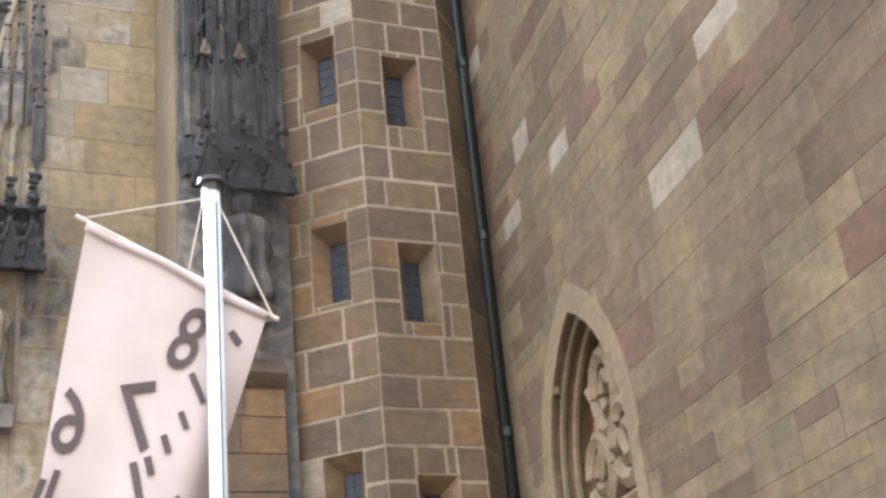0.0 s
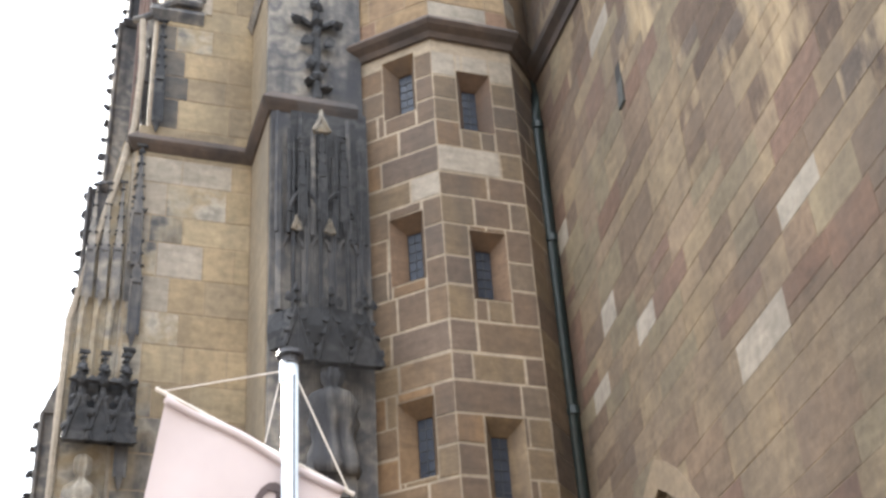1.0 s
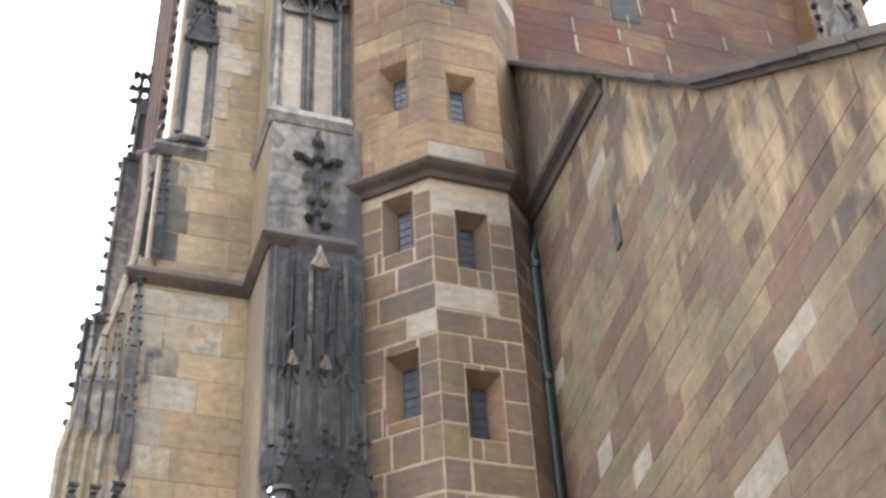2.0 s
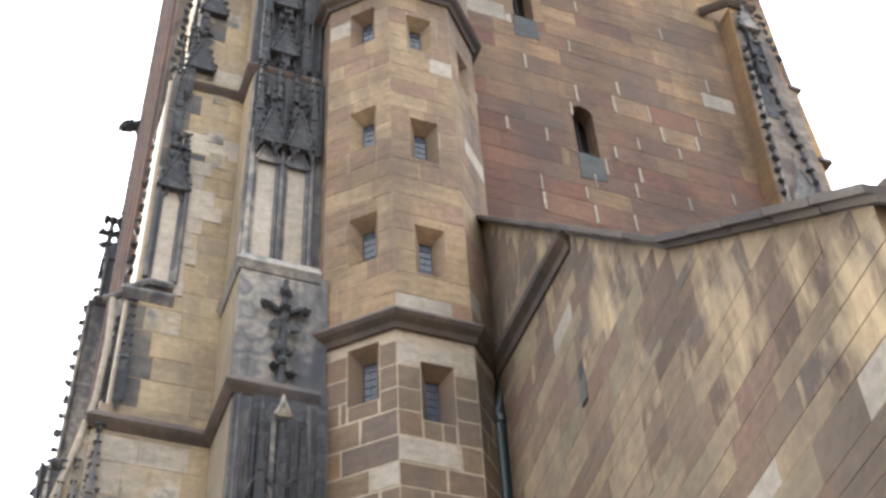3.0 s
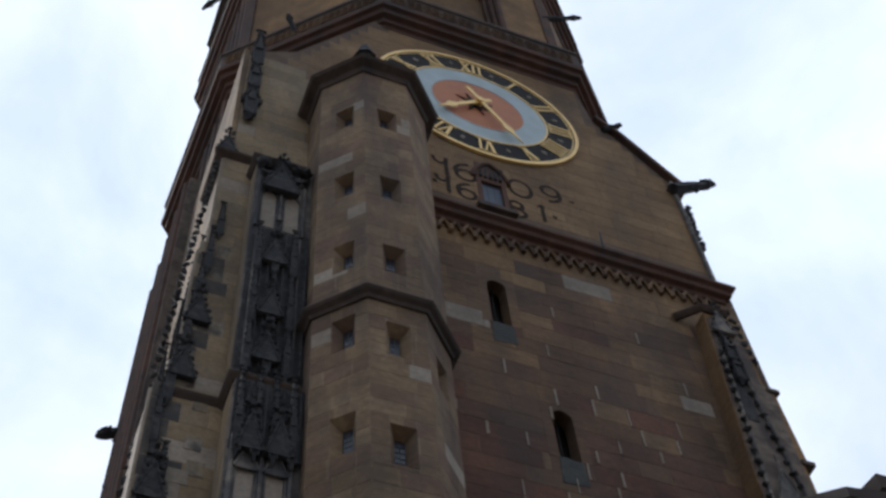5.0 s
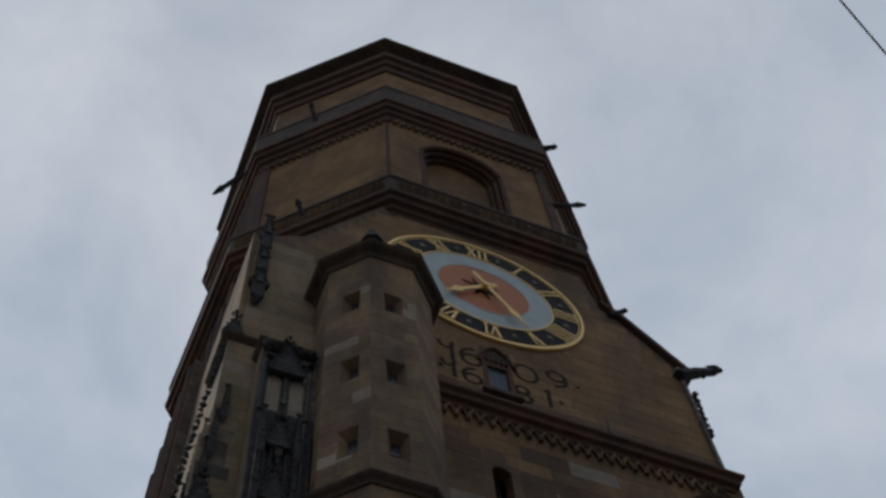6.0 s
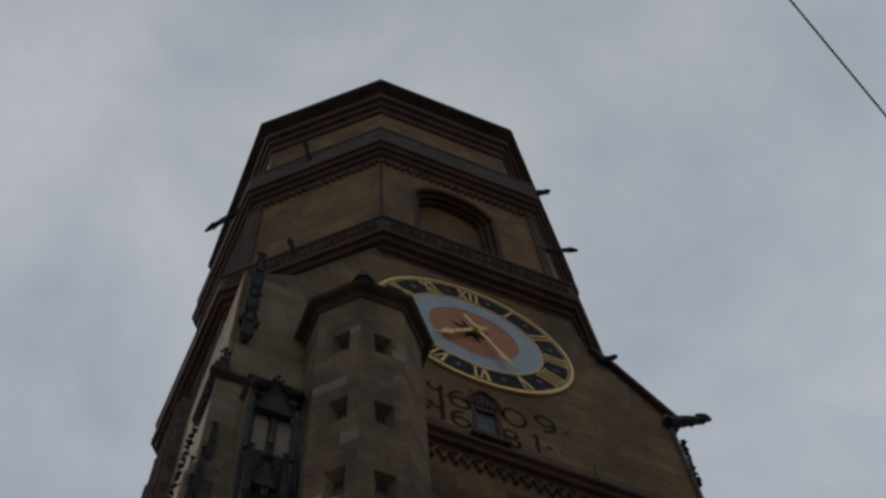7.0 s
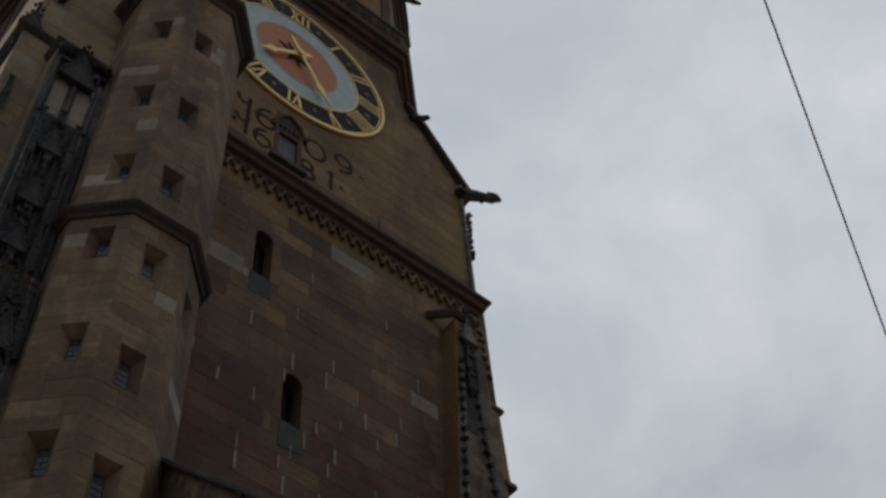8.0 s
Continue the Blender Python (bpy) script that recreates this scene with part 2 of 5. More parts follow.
def attach(ob, parent):
    ob.parent = parent
    ob.matrix_parent_inverse = HOME.get(parent.name, Matrix()).inverted()
    return ob


def mesh_of(name, bm, material, smooth=False):
    me = bpy.data.meshes.new(name)
    bmesh.ops.recalc_face_normals(bm, faces=bm.faces[:])
    bm.to_mesh(me)
    bm.free()
    me.materials.append(material)
    if smooth:
        for p in me.polygons:
            p.use_smooth = True
    return me


def part(name, bm, material, parent, label="", smooth=False, m=None):
    ob = new(name, mesh_of(name, bm, material, smooth))
    if m is not None:
        ob.matrix_basis = m
    attach(ob, parent)
    return tagged(ob, label) if label else ob


def box(bm, x0, x1, y0, y1, z0, z1, m=None):
    v = [bm.verts.new((x, y, z)) for x in (x0, x1) for y in (y0, y1) for z in (z0, z1)]
    if m is not None:
        for q in v:
            q.co = m @ q.co
    for f in ((0, 1, 3, 2), (4, 6, 7, 5), (0, 4, 5, 1), (2, 3, 7, 6), (0, 2, 6, 4), (1, 5, 7, 3)):
        bm.faces.new([v[k] for k in f])
    return v


def bm_box(*a, **k):
    bm = bmesh.new()
    box(bm, *a, **k)
    return bm


def extrude(bm, pts, m, depth):
    """A polygon of (u, v) in the frame m (u along x, v along y), pulled back by depth along -z of m."""
    a = [bm.verts.new(m @ Vector((u, v, 0))) for u, v in pts]
    b = [bm.verts.new(m @ Vector((u, v, -depth))) for u, v in pts]
    bm.faces.new(a)
    bm.faces.new(b[::-1])
    for k in range(len(pts)):
        j = (k + 1) % len(pts)
        bm.faces.new((a[k], b[k], b[j], a[j]))


def wall_frame(x, y, ax, ay):
    """Frame of an upright wall: u along (ax, ay), v up, z out of the wall to the right of u seen from above."""
    d = Vector((ax, ay, 0)).normalized()
    up = Vector((0, 0, 1))
    n = d.cross(up)
    m = Matrix((d, up, n)).transposed().to_4x4()
    m.translation = (x, y, 0)
    return m


def sweep(bm, path, profile, closed=False):
    """Mouldings: profile points (out, z) carried along the plan path; out is to the right of travel."""
    n = len(path)
    rows = []
    for k in range(n):
        p = Vector(path[k])
        dirs = []
        if closed or k > 0:
            dirs.append((p - Vector(path[k - 1])).normalized())
        if closed or k < n - 1:
            dirs.append((Vector(path[(k + 1) % n]) - p).normalized())
        nn = [Vector((d.y, -d.x)) for d in dirs]
        mit = nn[0] if len(nn) == 1 else (nn[0] + nn[1]) / max(0.2, 1 + nn[0].dot(nn[1]))
        rows.append([bm.verts.new((p.x + mit.x * o, p.y + mit.y * o, z)) for o, z in profile])
    m = len(profile)
    for k in range(n if closed else n - 1):
        a, b = rows[k], rows[(k + 1) % n]
        for j in range(m):
            i = (j + 1) % m
            bm.faces.new((a[j], b[j], b[i], a[i]))
    if not closed:
        bm.faces.new(rows[0])
        bm.faces.new(rows[-1][::-1])


def tube(bm, pts, r, sides=6, r2=None):
    pts = [Vector(p) for p in pts]
    r2 = r if r2 is None else r2
    rings = []
    for k, p in enumerate(pts):
        d = (pts[min(k + 1, len(pts) - 1)] - pts[max(k - 1, 0)]).normalized()
        a = d.orthogonal().normalized() if abs(d.z) > 0.99 else Vector((0, 0, 1)).cross(d).normalized()
        b = d.cross(a)
        q = r + (r2 - r) * k / max(1, len(pts) - 1)
        rings.append([bm.verts.new(p + (a * math.cos(2 * math.pi * j / sides) + b * math.sin(2 * math.pi * j / sides)) * q) for j in range(sides)])
    for k in range(len(rings) - 1):
        for j in range(sides):
            i = (j + 1) % sides
            bm.faces.new((rings[k][j], rings[k][i], rings[k + 1][i], rings[k + 1][j]))
    bm.faces.new(rings[0][::-1])
    bm.faces.new(rings[-1])


def sloped_bar(bm, pts_a, pts_b):
    a, b = [bm.verts.new(p) for p in pts_a], [bm.verts.new(p) for p in pts_b]
    bm.faces.new(a)
    bm.faces.new(b[::-1])
    n = len(a)
    for k in range(n):
        bm.faces.new((a[k], b[k], b[(k + 1) % n], a[(k + 1) % n]))


def bm_tube(*a, **k):
    bm = bmesh.new()
    tube(bm, *a, **k)
    return bm


def taper(bm, x, y, z0, z1, w0, w1, d0=None, d1=None):
    """An upright square block that narrows from w0 to w1."""
    d0, d1 = d0 or w0, d1 or w1
    a = [bm.verts.new((x + sx * w0 / 2, y + sy * d0 / 2, z0)) for sx, sy in ((-1, -1), (1, -1), (1, 1), (-1, 1))]
    b = [bm.verts.new((x + sx * w1 / 2, y + sy * d1 / 2, z1)) for sx, sy in ((-1, -1), (1, -1), (1, 1), (-1, 1))]
    bm.faces.new(a[::-1])
    bm.faces.new(b)
    for k in range(4):
        j = (k + 1) % 4
        bm.faces.new((a[k], a[j], b[j], b[k]))


def knob(r, seed):
    """A small lump of carved leaf-work."""
    rnd = random.Random(seed)
    bm = bmesh.new()
    bmesh.ops.create_icosphere(bm, subdivisions=1, radius=r)
    for v in bm.verts:
        v.co *= 0.5 + 1.1 * rnd.random()
    return bm


def pointed(w, h0, h1, n=6):
    """Outline of a pointed arch: width w, springing at h0, apex at h1; from the left foot over the apex to the right."""
    a = w / 2
    rise = h1 - h0
    R = (a * a + rise * rise) / (2 * a)
    pts = []
    full = math.asin(min(1, rise / R))
    for k in range(n + 1):
        t = full * k / n
        pts.append((-a + R - R * math.cos(t), h0 + R * math.sin(t)))
    return pts + [(-x, z) for x, z in pts[-2::-1]]


# ashlar: pieces of stone on a wall, each a part of its own
BLOCKS = {}


def block_mesh(w, h, d, material, edge):
    key = (round(w, 2), round(h, 2), d, material.name, edge)
    if key not in BLOCKS:
        bm = bmesh.new()
        c = min(edge, w * 0.2, h * 0.2)
        jit = random.Random(str(key))
        q = lambda: jit.uniform(-0.5, 0.5) * edge
        back = [bm.verts.new((sx * w / 2, sz * h / 2, -d)) for sx, sz in ((-1, -1), (1, -1), (1, 1), (-1, 1))]
        mid = [bm.verts.new((sx * w / 2, sz * h / 2, -c)) for sx, sz in ((-1, -1), (1, -1), (1, 1), (-1, 1))]
        top = [bm.verts.new((sx * (w / 2 - c) + q(), sz * (h / 2 - c) + q(), 0.3 * q())) for sx, sz in ((-1, -1), (1, -1), (1, 1), (-1, 1))]
        for lo, hi in ((back, mid), (mid, top)):
            for k in range(4):
                j = (k + 1) % 4
                bm.faces.new((lo[k], lo[j], hi[j], hi[k]))
        bm.faces.new(top)
        BLOCKS[key] = mesh_of("stone_block", bm, material)
    return BLOCKS[key]


class Ashlar:
    """Lays courses of blocks on a wall frame; the first `most` are parts, the rest are joined."""

    def __init__(self, parent, m, proud=0.014, gap=0.014, depth=0.05, most=300, seed=1, edge=0.007, split=0.0):
        self.edge, self.split = edge, split
        self.parent, self.m, self.proud, self.gap, self.depth, self.most = parent, m, proud, gap, depth, most
        self.rnd, self.count, self.rest, self.joints = random.Random(seed), 0, {}, []

    def lay(self, u0, u1, v0, v1, material, keep=lambda u0, u1, v0, v1: True):
        w, h = u1 - u0 - self.gap, v1 - v0 - self.gap
        if w < 0.03 or h < 0.03 or not keep(u0, u1, v0, v1):
            return
        place = self.m @ Matrix.Translation(((u0 + u1) / 2, (v0 + v1) / 2, self.proud + self.rnd.uniform(0.0, 0.004)))
        self.count += 1
        if self.count <= self.most:
            ob = new("stone_block", block_mesh(round(w / 0.01) * 0.01, round(h / 0.01) * 0.01, self.depth, material, self.edge))
            ob.matrix_basis = place
            attach(ob, self.parent)
        else:
            bm = self.rest.setdefault(material.name, (bmesh.new(), material))[0]
            box(bm, -w / 2, w / 2, -h / 2, h / 2, -self.depth, 0, m=place)

    def course(self, u0, u1, v0, v1, sizes, pick, holes=(), keep=lambda *a: True, first=None):
        u, lo, hi = u0, *sizes
        cuts = [u0]
        step = first if first else self.rnd.uniform(lo * 0.6, hi)
        while u + step < u1 - lo * 0.5:
            u += step
            cuts.append(u)
            step = self.rnd.uniform(lo, hi)
        cuts.append(u1)
        self.joints += [(c, v0, v1) for c in cuts[1:-1]]
        for a, b in zip(cuts, cuts[1:]):
            mat = pick(self.rnd, (a + b) / 2, (v0 + v1) / 2)
            spans = [(a, b, v0, v1)]
            for ha, hb, hc, hd in holes:
                nxt = []
                for s in spans:
                    if s[1] <= ha or s[0] >= hb or s[3] <= hc or s[2] >= hd:
                        nxt.append(s)
                        continue
                    if s[0] < ha:
                        nxt.append((s[0], ha, s[2], s[3]))
                    if s[1] > hb:
                        nxt.append((hb, s[1], s[2], s[3]))
                    if s[2] < hc:
                        nxt.append((max(s[0], ha), min(s[1], hb), s[2], hc))
                    if s[3] > hd:
                        nxt.append((max(s[0], ha), min(s[1], hb), hd, s[3]))
                spans = nxt
            for s in spans:
                if self.split and s[3] - s[2] > 0.3 and self.rnd.random() < self.split:
                    v = s[2] + (s[3] - s[2]) * self.rnd.uniform(0.38, 0.62)
                    self.lay(s[0], s[1], s[2], v, mat, keep)
                    self.lay(s[0], s[1], v, s[3], pick(self.rnd, (s[0] + s[1]) / 2, v), keep)
                else:
                    self.lay(*s, mat, keep)

    def done(self):
        for bm, material in self.rest.values():
            ob = part("stone_infill", bm, material, self.parent)
            tagged(ob, kind="stuff")


def skin(bm, m, u0, u1, v0, v1, holes):
    """A wall's face with rectangular openings."""
    us = sorted({u0, u1, *[h[0] for h in holes], *[h[1] for h in holes]})
    vs = sorted({v0, v1, *[h[2] for h in holes], *[h[3] for h in holes]})
    grid = {}

    def at(u, v):
        if (u, v) not in grid:
            grid[u, v] = bm.verts.new(m @ Vector((u, v, 0)))
        return grid[u, v]
    for a, b in zip(us, us[1:]):
        for c, d in zip(vs, vs[1:]):
            cu, cv = (a + b) / 2, (c + d) / 2
            if any(h[0] < cu < h[1] and h[2] < cv < h[3] for h in holes):
                continue
            bm.faces.new((at(a, c), at(b, c), at(b, d), at(a, d)))


# ---------------------------------------------------------------- ground and the street behind the camera
def ground_sheet():
    bm = bmesh.new()
    bmesh.ops.create_grid(bm, x_segments=8, y_segments=8, size=1500)
    ob = new("ground", mesh_of("ground", bm, M_cobble))
    tagged(ob, "grey stone paving of the square by the church", "ground", kind="structure")
    # unseen wall added behind the camera: ends the cable, blocks sky, bounces light
    bm = bm_box(-22, 16, -18, -9, 0.0, 12.5)
    ob = new("wall_street", mesh_of("wall_street", bm, M_render))
    tagged(ob, "added plain rendered house wall across the street, out of view", "wall", kind="structure")


ground_sheet()


# ---------------------------------------------------------------- stair turret
TX, TY, TS = 5.03, 13.452, 1.117
TA = TS * 1.2071
TK = TS * 0.70711
T_V = [(TX - TA, TY + TS / 2), (TX - TA, TY - TS / 2), (TX - TS / 2, TY - TA), (TX + TS / 2, TY - TA), (TX + TA, TY - TS / 2), (TX + TA, TY + TS / 2), (TX + TS / 2, TY + TA), (TX - TS / 2, TY + TA)]
RING1, RING2, EAVE = 13.31, 21.28, 31.4
SILL_FRONT = (4.1, 6.75, 9.2, 11.68, 14.27, 16.73, 19.55, 22.2, 25.0, 28.3)
SILL_LEFT = (4.4, 7.05, 9.53, 12.04, 14.57, 17.05, 19.8, 22.35, 25.2, 28.45)


def splayed_window(parent, m, u, v, w=0.46, h=0.95, gw=0.2, gh=0.8, depth=0.2):
    """A slit window: splayed stone reveal, leaded glass, iron bar."""
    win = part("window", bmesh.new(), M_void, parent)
    bm = bmesh.new()
    o = [(u - w / 2, v), (u + w / 2, v), (u + w / 2, v + h), (u - w / 2, v + h)]
    i = [(u - gw / 2, v + 0.03), (u + gw / 2, v + 0.03), (u + gw / 2, v + gh), (u - gw / 2, v + gh)]
    O = [bm.verts.new(m @ Vector((a, b, 0.004))) for a, b in o]
    I = [bm.verts.new(m @ Vector((a, b, -depth))) for a, b in i]
    J = [bm.verts.new(m @ Vector((a, b, -depth - 0.07))) for a, b in i]
    for A, B in ((O, I), (I, J)):
        for k in range(4):
            q = (k + 1) % 4
            bm.faces.new((A[k], A[q], B[q], B[k]))
    part("stone_frame", bm, M_turret_up, win)
    bm = bmesh.new()
    box(bm, u - gw / 2 - 0.03, u + gw / 2 + 0.03, v, v + gh + 0.03, -depth - 0.035, -depth - 0.025, m=m)
    part("pane", bm, M_glass, win)
    bm = bmesh.new()
    box(bm, u - 0.004, u + 0.004, v + 0.03, v + gh, -depth - 0.024, -depth - 0.014, m=m)
    for k in range(1, 6):
        z = v + 0.03 + k * (gh - 0.03) / 6
        box(bm, u - gw / 2, u + gw / 2, z - 0.003, z + 0.003, -depth - 0.024, -depth - 0.014, m=m)
    part("glazing_grid", bm, M_lead, win)
    return win


def stair_turret():
    t = thing("stair_turret", (TX, TY, 0), "tall octagonal sandstone stair turret with small slit windows", "turret")
    faces = []   # frame, width, holes
    for k in (0, 1, 2, 3, 4):
        a, b = Vector(T_V[k]), Vector(T_V[k + 1])
        m = wall_frame(a.x, a.y, (b - a).x, (b - a).y)
        holes = []
        if k == 1:
            holes = [(0.63 - 0.23, 0.63 + 0.23, z, z + 0.95) for z in SILL_LEFT]
        if k == 2:
            holes = [(0.56 - 0.23, 0.56 + 0.23, z, z + 0.95) for z in SILL_FRONT]
        if k == 3:
            holes = [(0.56 - 0.23, 0.56 + 0.23, 19.3, 20.25)]
        faces.append((k, m, (b - a).length, holes))
    bm = bmesh.new()
    for k, m, w, holes in faces:
        skin(bm, m, 0, w, RING1, EAVE, [h for h in holes if h[2] > RING1])
    low = bmesh.new()
    for k, m, w, holes in faces:
        skin(low, m, 0, w, 0, RING1, [h for h in holes if h[2] < RING1])
    bmesh.ops.remove_doubles(low, verts=low.verts[:], dist=0.001)
    for k in (5, 6, 7):
        a, b = Vector(T_V[k]), Vector(T_V[(k + 1) % 8])
        skin(bm, wall_frame(a.x, a.y, (b - a).x, (b - a).y), 0, (b - a).length, 0, EAVE, [])
    bmesh.ops.remove_doubles(bm, verts=bm.verts[:], dist=0.001)
    body = part("wall", bm, M_joint, t)
    low_body = part("lower_wall", low, M_mortar, t)
    core = bmesh.new()
    sweep(core, T_V[::-1], [(0.42, 0.1), (0.46, 0.1), (0.46, EAVE - 0.1), (0.42, EAVE - 0.1)], closed=True)
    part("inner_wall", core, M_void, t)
    for k, m, w, holes in faces:
        for h in holes:
            splayed_window(t, m, (h[0] + h[1]) / 2, h[2])
    # moulded rings
    for z, out in ((RING1, 0.2), (RING2, 0.2)):
        bm = bmesh.new()
        sweep(bm, T_V, [(-0.04, z - 0.2), (0.05, z - 0.2), (0.08, z - 0.12), (out - 0.04, z - 0.06), (out, z), (out - 0.02, z + 0.05), (0.0, z + 0.24), (-0.04, z + 0.24)], closed=True)
        part("string_course", bm, M_ledge, t, "dark weathered stone string course")
    bm = bmesh.new()
    sweep(bm, T_V, [(-0.1, EAVE - 0.32), (0.05, EAVE - 0.3), (0.1, EAVE - 0.12), (0.28, EAVE - 0.04), (0.34, EAVE + 0.05), (-0.1, EAVE + 0.25)], closed=True)
    part("eaves_moulding", bm, M_ledge, t)
    bm = bmesh.new()
    rim = [bm.verts.new((TX + (x - TX) * 1.24, TY + (y - TY) * 1.24, EAVE + 0.06)) for x, y in T_V]
    low = [bm.verts.new((TX + (x - TX) * 1.0, TY + (y - TY) * 1.0, EAVE + 0.0)) for x, y in T_V]
    top = bm.verts.new((TX, TY, 34.4))
    for k in range(8):
        j = (k + 1) % 8
        bm.faces.new((rim[k], rim[j], top))
        bm.faces.new((rim[k], low[k], low[j], rim[j]))
    bm.faces.new(low)
    part("roof", bm, M_tile, t, "dark pointed turret roof")
    bm = bmesh.new()
    tube(bm, [(TX, TY, 34.2), (TX, TY, 35.2), (TX, TY, 35.35), (TX, TY, 35.36)], 0.2, 8, r2=0.3)
    tube(bm, [(TX, TY, 35.3), (TX, TY, 35.5), (TX, TY, 35.8), (TX, TY, 36.05)], 0.34, 8, r2=0.16)
    part("finial", bm, M_soot, t)
    # courses: taller at the window heads, thinner between
    rnd = random.Random(5)
    lev = [2.6]
    while lev[-1] < EAVE - 0.4:
        lev.append(lev[-1] + rnd.choice((0.36, 0.40, 0.42, 0.46, 0.40, 0.38)))
    lev[-1] = EAVE - 0.25

    def pick(r, u, v):
        return M_pale if r.random() < 0.03 else (M_turret if v < RING1 else M_turret_up)
    for k, m, w, holes in faces:
        if k == 4:
            continue
        for home, part_lev, gap in ((low_body, [v for v in lev if v < RING1], 0.015), (body, [v for v in lev if v > RING1], 0.006)):
            lay = Ashlar(home, m, proud=0.003, gap=gap, most=70 if k in (1, 2) else 12, seed=20 + k, edge=0.014 if home is low_body else 0.007)
            if home is body:
                part_lev = [RING1 + 0.2] + part_lev
            for a, b in sorted(zip(part_lev, part_lev[1:]), key=lambda p: abs(p[0] - 11)):
                lay.course(-gap / 2, w + gap / 2, a, b, (0.38, 0.85), (lambda r, u, v: M_pale) if k == 2 and RING1 - 0.6 < b < RING1 - 0.05 else pick, holes)
            lay.done()
    return t


stair_turret()

# ---------------------------------------------------------------- tower
TOWER_Y = 13.9
OCT = [(1.8, 23.2), (2.05, 17.6), (5.88, 13.97), (12.3, 13.97), (15.2, 16.8), (15.2, 24.0), (12.2, 26.8), (5.0, 26.8)]
OCT_TOP = [(2.2, 24.0), (2.2, 17.4), (5.93, 13.97), (11.65, 13.97), (14.4, 16.7), (14.4, 24.0), (11.6, 26.6), (5.0, 26.6)]


BELL_X, BELL_Z, BELL_R = 8.77, 46.75, 1.62   # arch in the front of the octagon


def arched_opening(parent, m, u, v, w, h, ow, oh, name="slit_window", depth=0.35, dark=M_void):
    """A round-headed slit in a stone surround that fills the rectangle ow by oh."""
    win = part(name, bmesh.new(), M_void, parent)
    pts = [(u - w / 2, v)] + [(u - w / 2 * math.cos(math.pi * k / 10), v + h - w / 2 + w / 2 * math.sin(math.pi * k / 10)) for k in range(11)] + [(u + w / 2, v)]
    bm = bmesh.new()
    mid = len(pts) // 2
    extrude(bm, [(u - ow / 2, v)] + pts[:mid + 1] + [(u, v + oh), (u - ow / 2, v + oh)], m @ Matrix.Translation((0, 0, 0.008)), depth)
    extrude(bm, pts[mid:] + [(u + ow / 2, v), (u + ow / 2, v + oh), (u, v + oh)], m @ Matrix.Translation((0, 0, 0.008)), depth)
    part("stone_surround", bm, M_tower, win)
    bm = bmesh.new()
    box(bm, u - ow / 2, u + ow / 2, v - 0.02, v + oh, -depth - 0.25, -depth - 0.2, m=m)
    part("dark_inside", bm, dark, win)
    bm = bmesh.new()
    extrude(bm, [(u - w / 2 - 0.04, v - 0.72), (u + w / 2 + 0.06, v - 0.66), (u + w / 2 + 0.02, v), (u - w / 2 - 0.02, v)], m @ Matrix.Translation((0, 0, 0.016)), 0.03)
    extrude(bm, [(u - w / 2, v), (u + w / 2, v), (u + w / 2, v + 0.4), (u - w / 2, v + 0.4)], m @ Matrix.Translation((0, 0, -depth + 0.1)), 0.1)
    part("sloping_sill", bm, M_slate, win)
    bm = bmesh.new()
    tube(bm, [m @ Vector((u, v, -depth + 0.1)), m @ Vector((u, v + h, -depth + 0.1))], 0.015, 5)
    part("iron_bar", bm, M_iron, win)
    return win


def frieze(parent, p0, p1, z, out, n, drop=0.42):
    """A hanging row of small pointed arches along a wall."""
    p0, p1 = Vector(p0), Vector(p1)
    d = (p1 - p0) / n
    nrm = Vector((d.y, -d.x)).normalized()
    for k in range(n):
        a = p0 + d * k
        bm = bmesh.new()
        for side in (0, 1):
            pts = []
            for j in range(5):
                s = j / 4
                x = 0.5 * s if side == 0 else 1 - 0.5 * s
                q = a + d * x + nrm * out
                pts.append((q.x, q.y, z - drop * (1 - s ** 0.6)))
            tube(bm, pts, 0.06, 5)
        q = a + nrm * (out + 0.02)
        tube(bm, [(q.x, q.y, z - drop - 0.12), (q.x, q.y, z - drop + 0.1)], 0.07, 5, r2=0.05)
        part("frieze_arch", bm, M_tower, parent)


def gargoyle(at, to, r, label, seed):
    """A stone waterspout that juts out of the wall."""
    a, b = Vector(at), Vector(to)
    d = b - a
    bm = bmesh.new()
    tube(bm, [a - d * 0.2, a + d * 0.25, a + d * 0.6, a + d * 0.8], r, 7, r2=r * 0.6)
    tube(bm, [a + d * 0.72 + Vector((0, 0, r * 0.3)), a + d * 0.9 + Vector((0, 0, r * 0.35)), b], r * 0.95, 7, r2=r * 0.4)
    tube(bm, [a + d * 0.7 + Vector((0, 0, r)), a + d * 0.66 + Vector((0, 0, r * 1.9))], r * 0.35, 5, r2=r * 0.1)
    tube(bm, [a + d * 0.35, a + d * 0.45 + Vector((0, 0, -r * 1.6))], r * 0.45, 5, r2=r * 0.25)
    rnd = random.Random(seed)
    for v in bm.verts:
        v.co += Vector((rnd.uniform(-1, 1), rnd.uniform(-1, 1), rnd.uniform(-1, 1))) * r * 0.14
    ob = new("gargoyle", mesh_of("gargoyle", bm, M_soot))
    return tagged(ob, label, "gargoyle", "stone waterspouts on the tower")


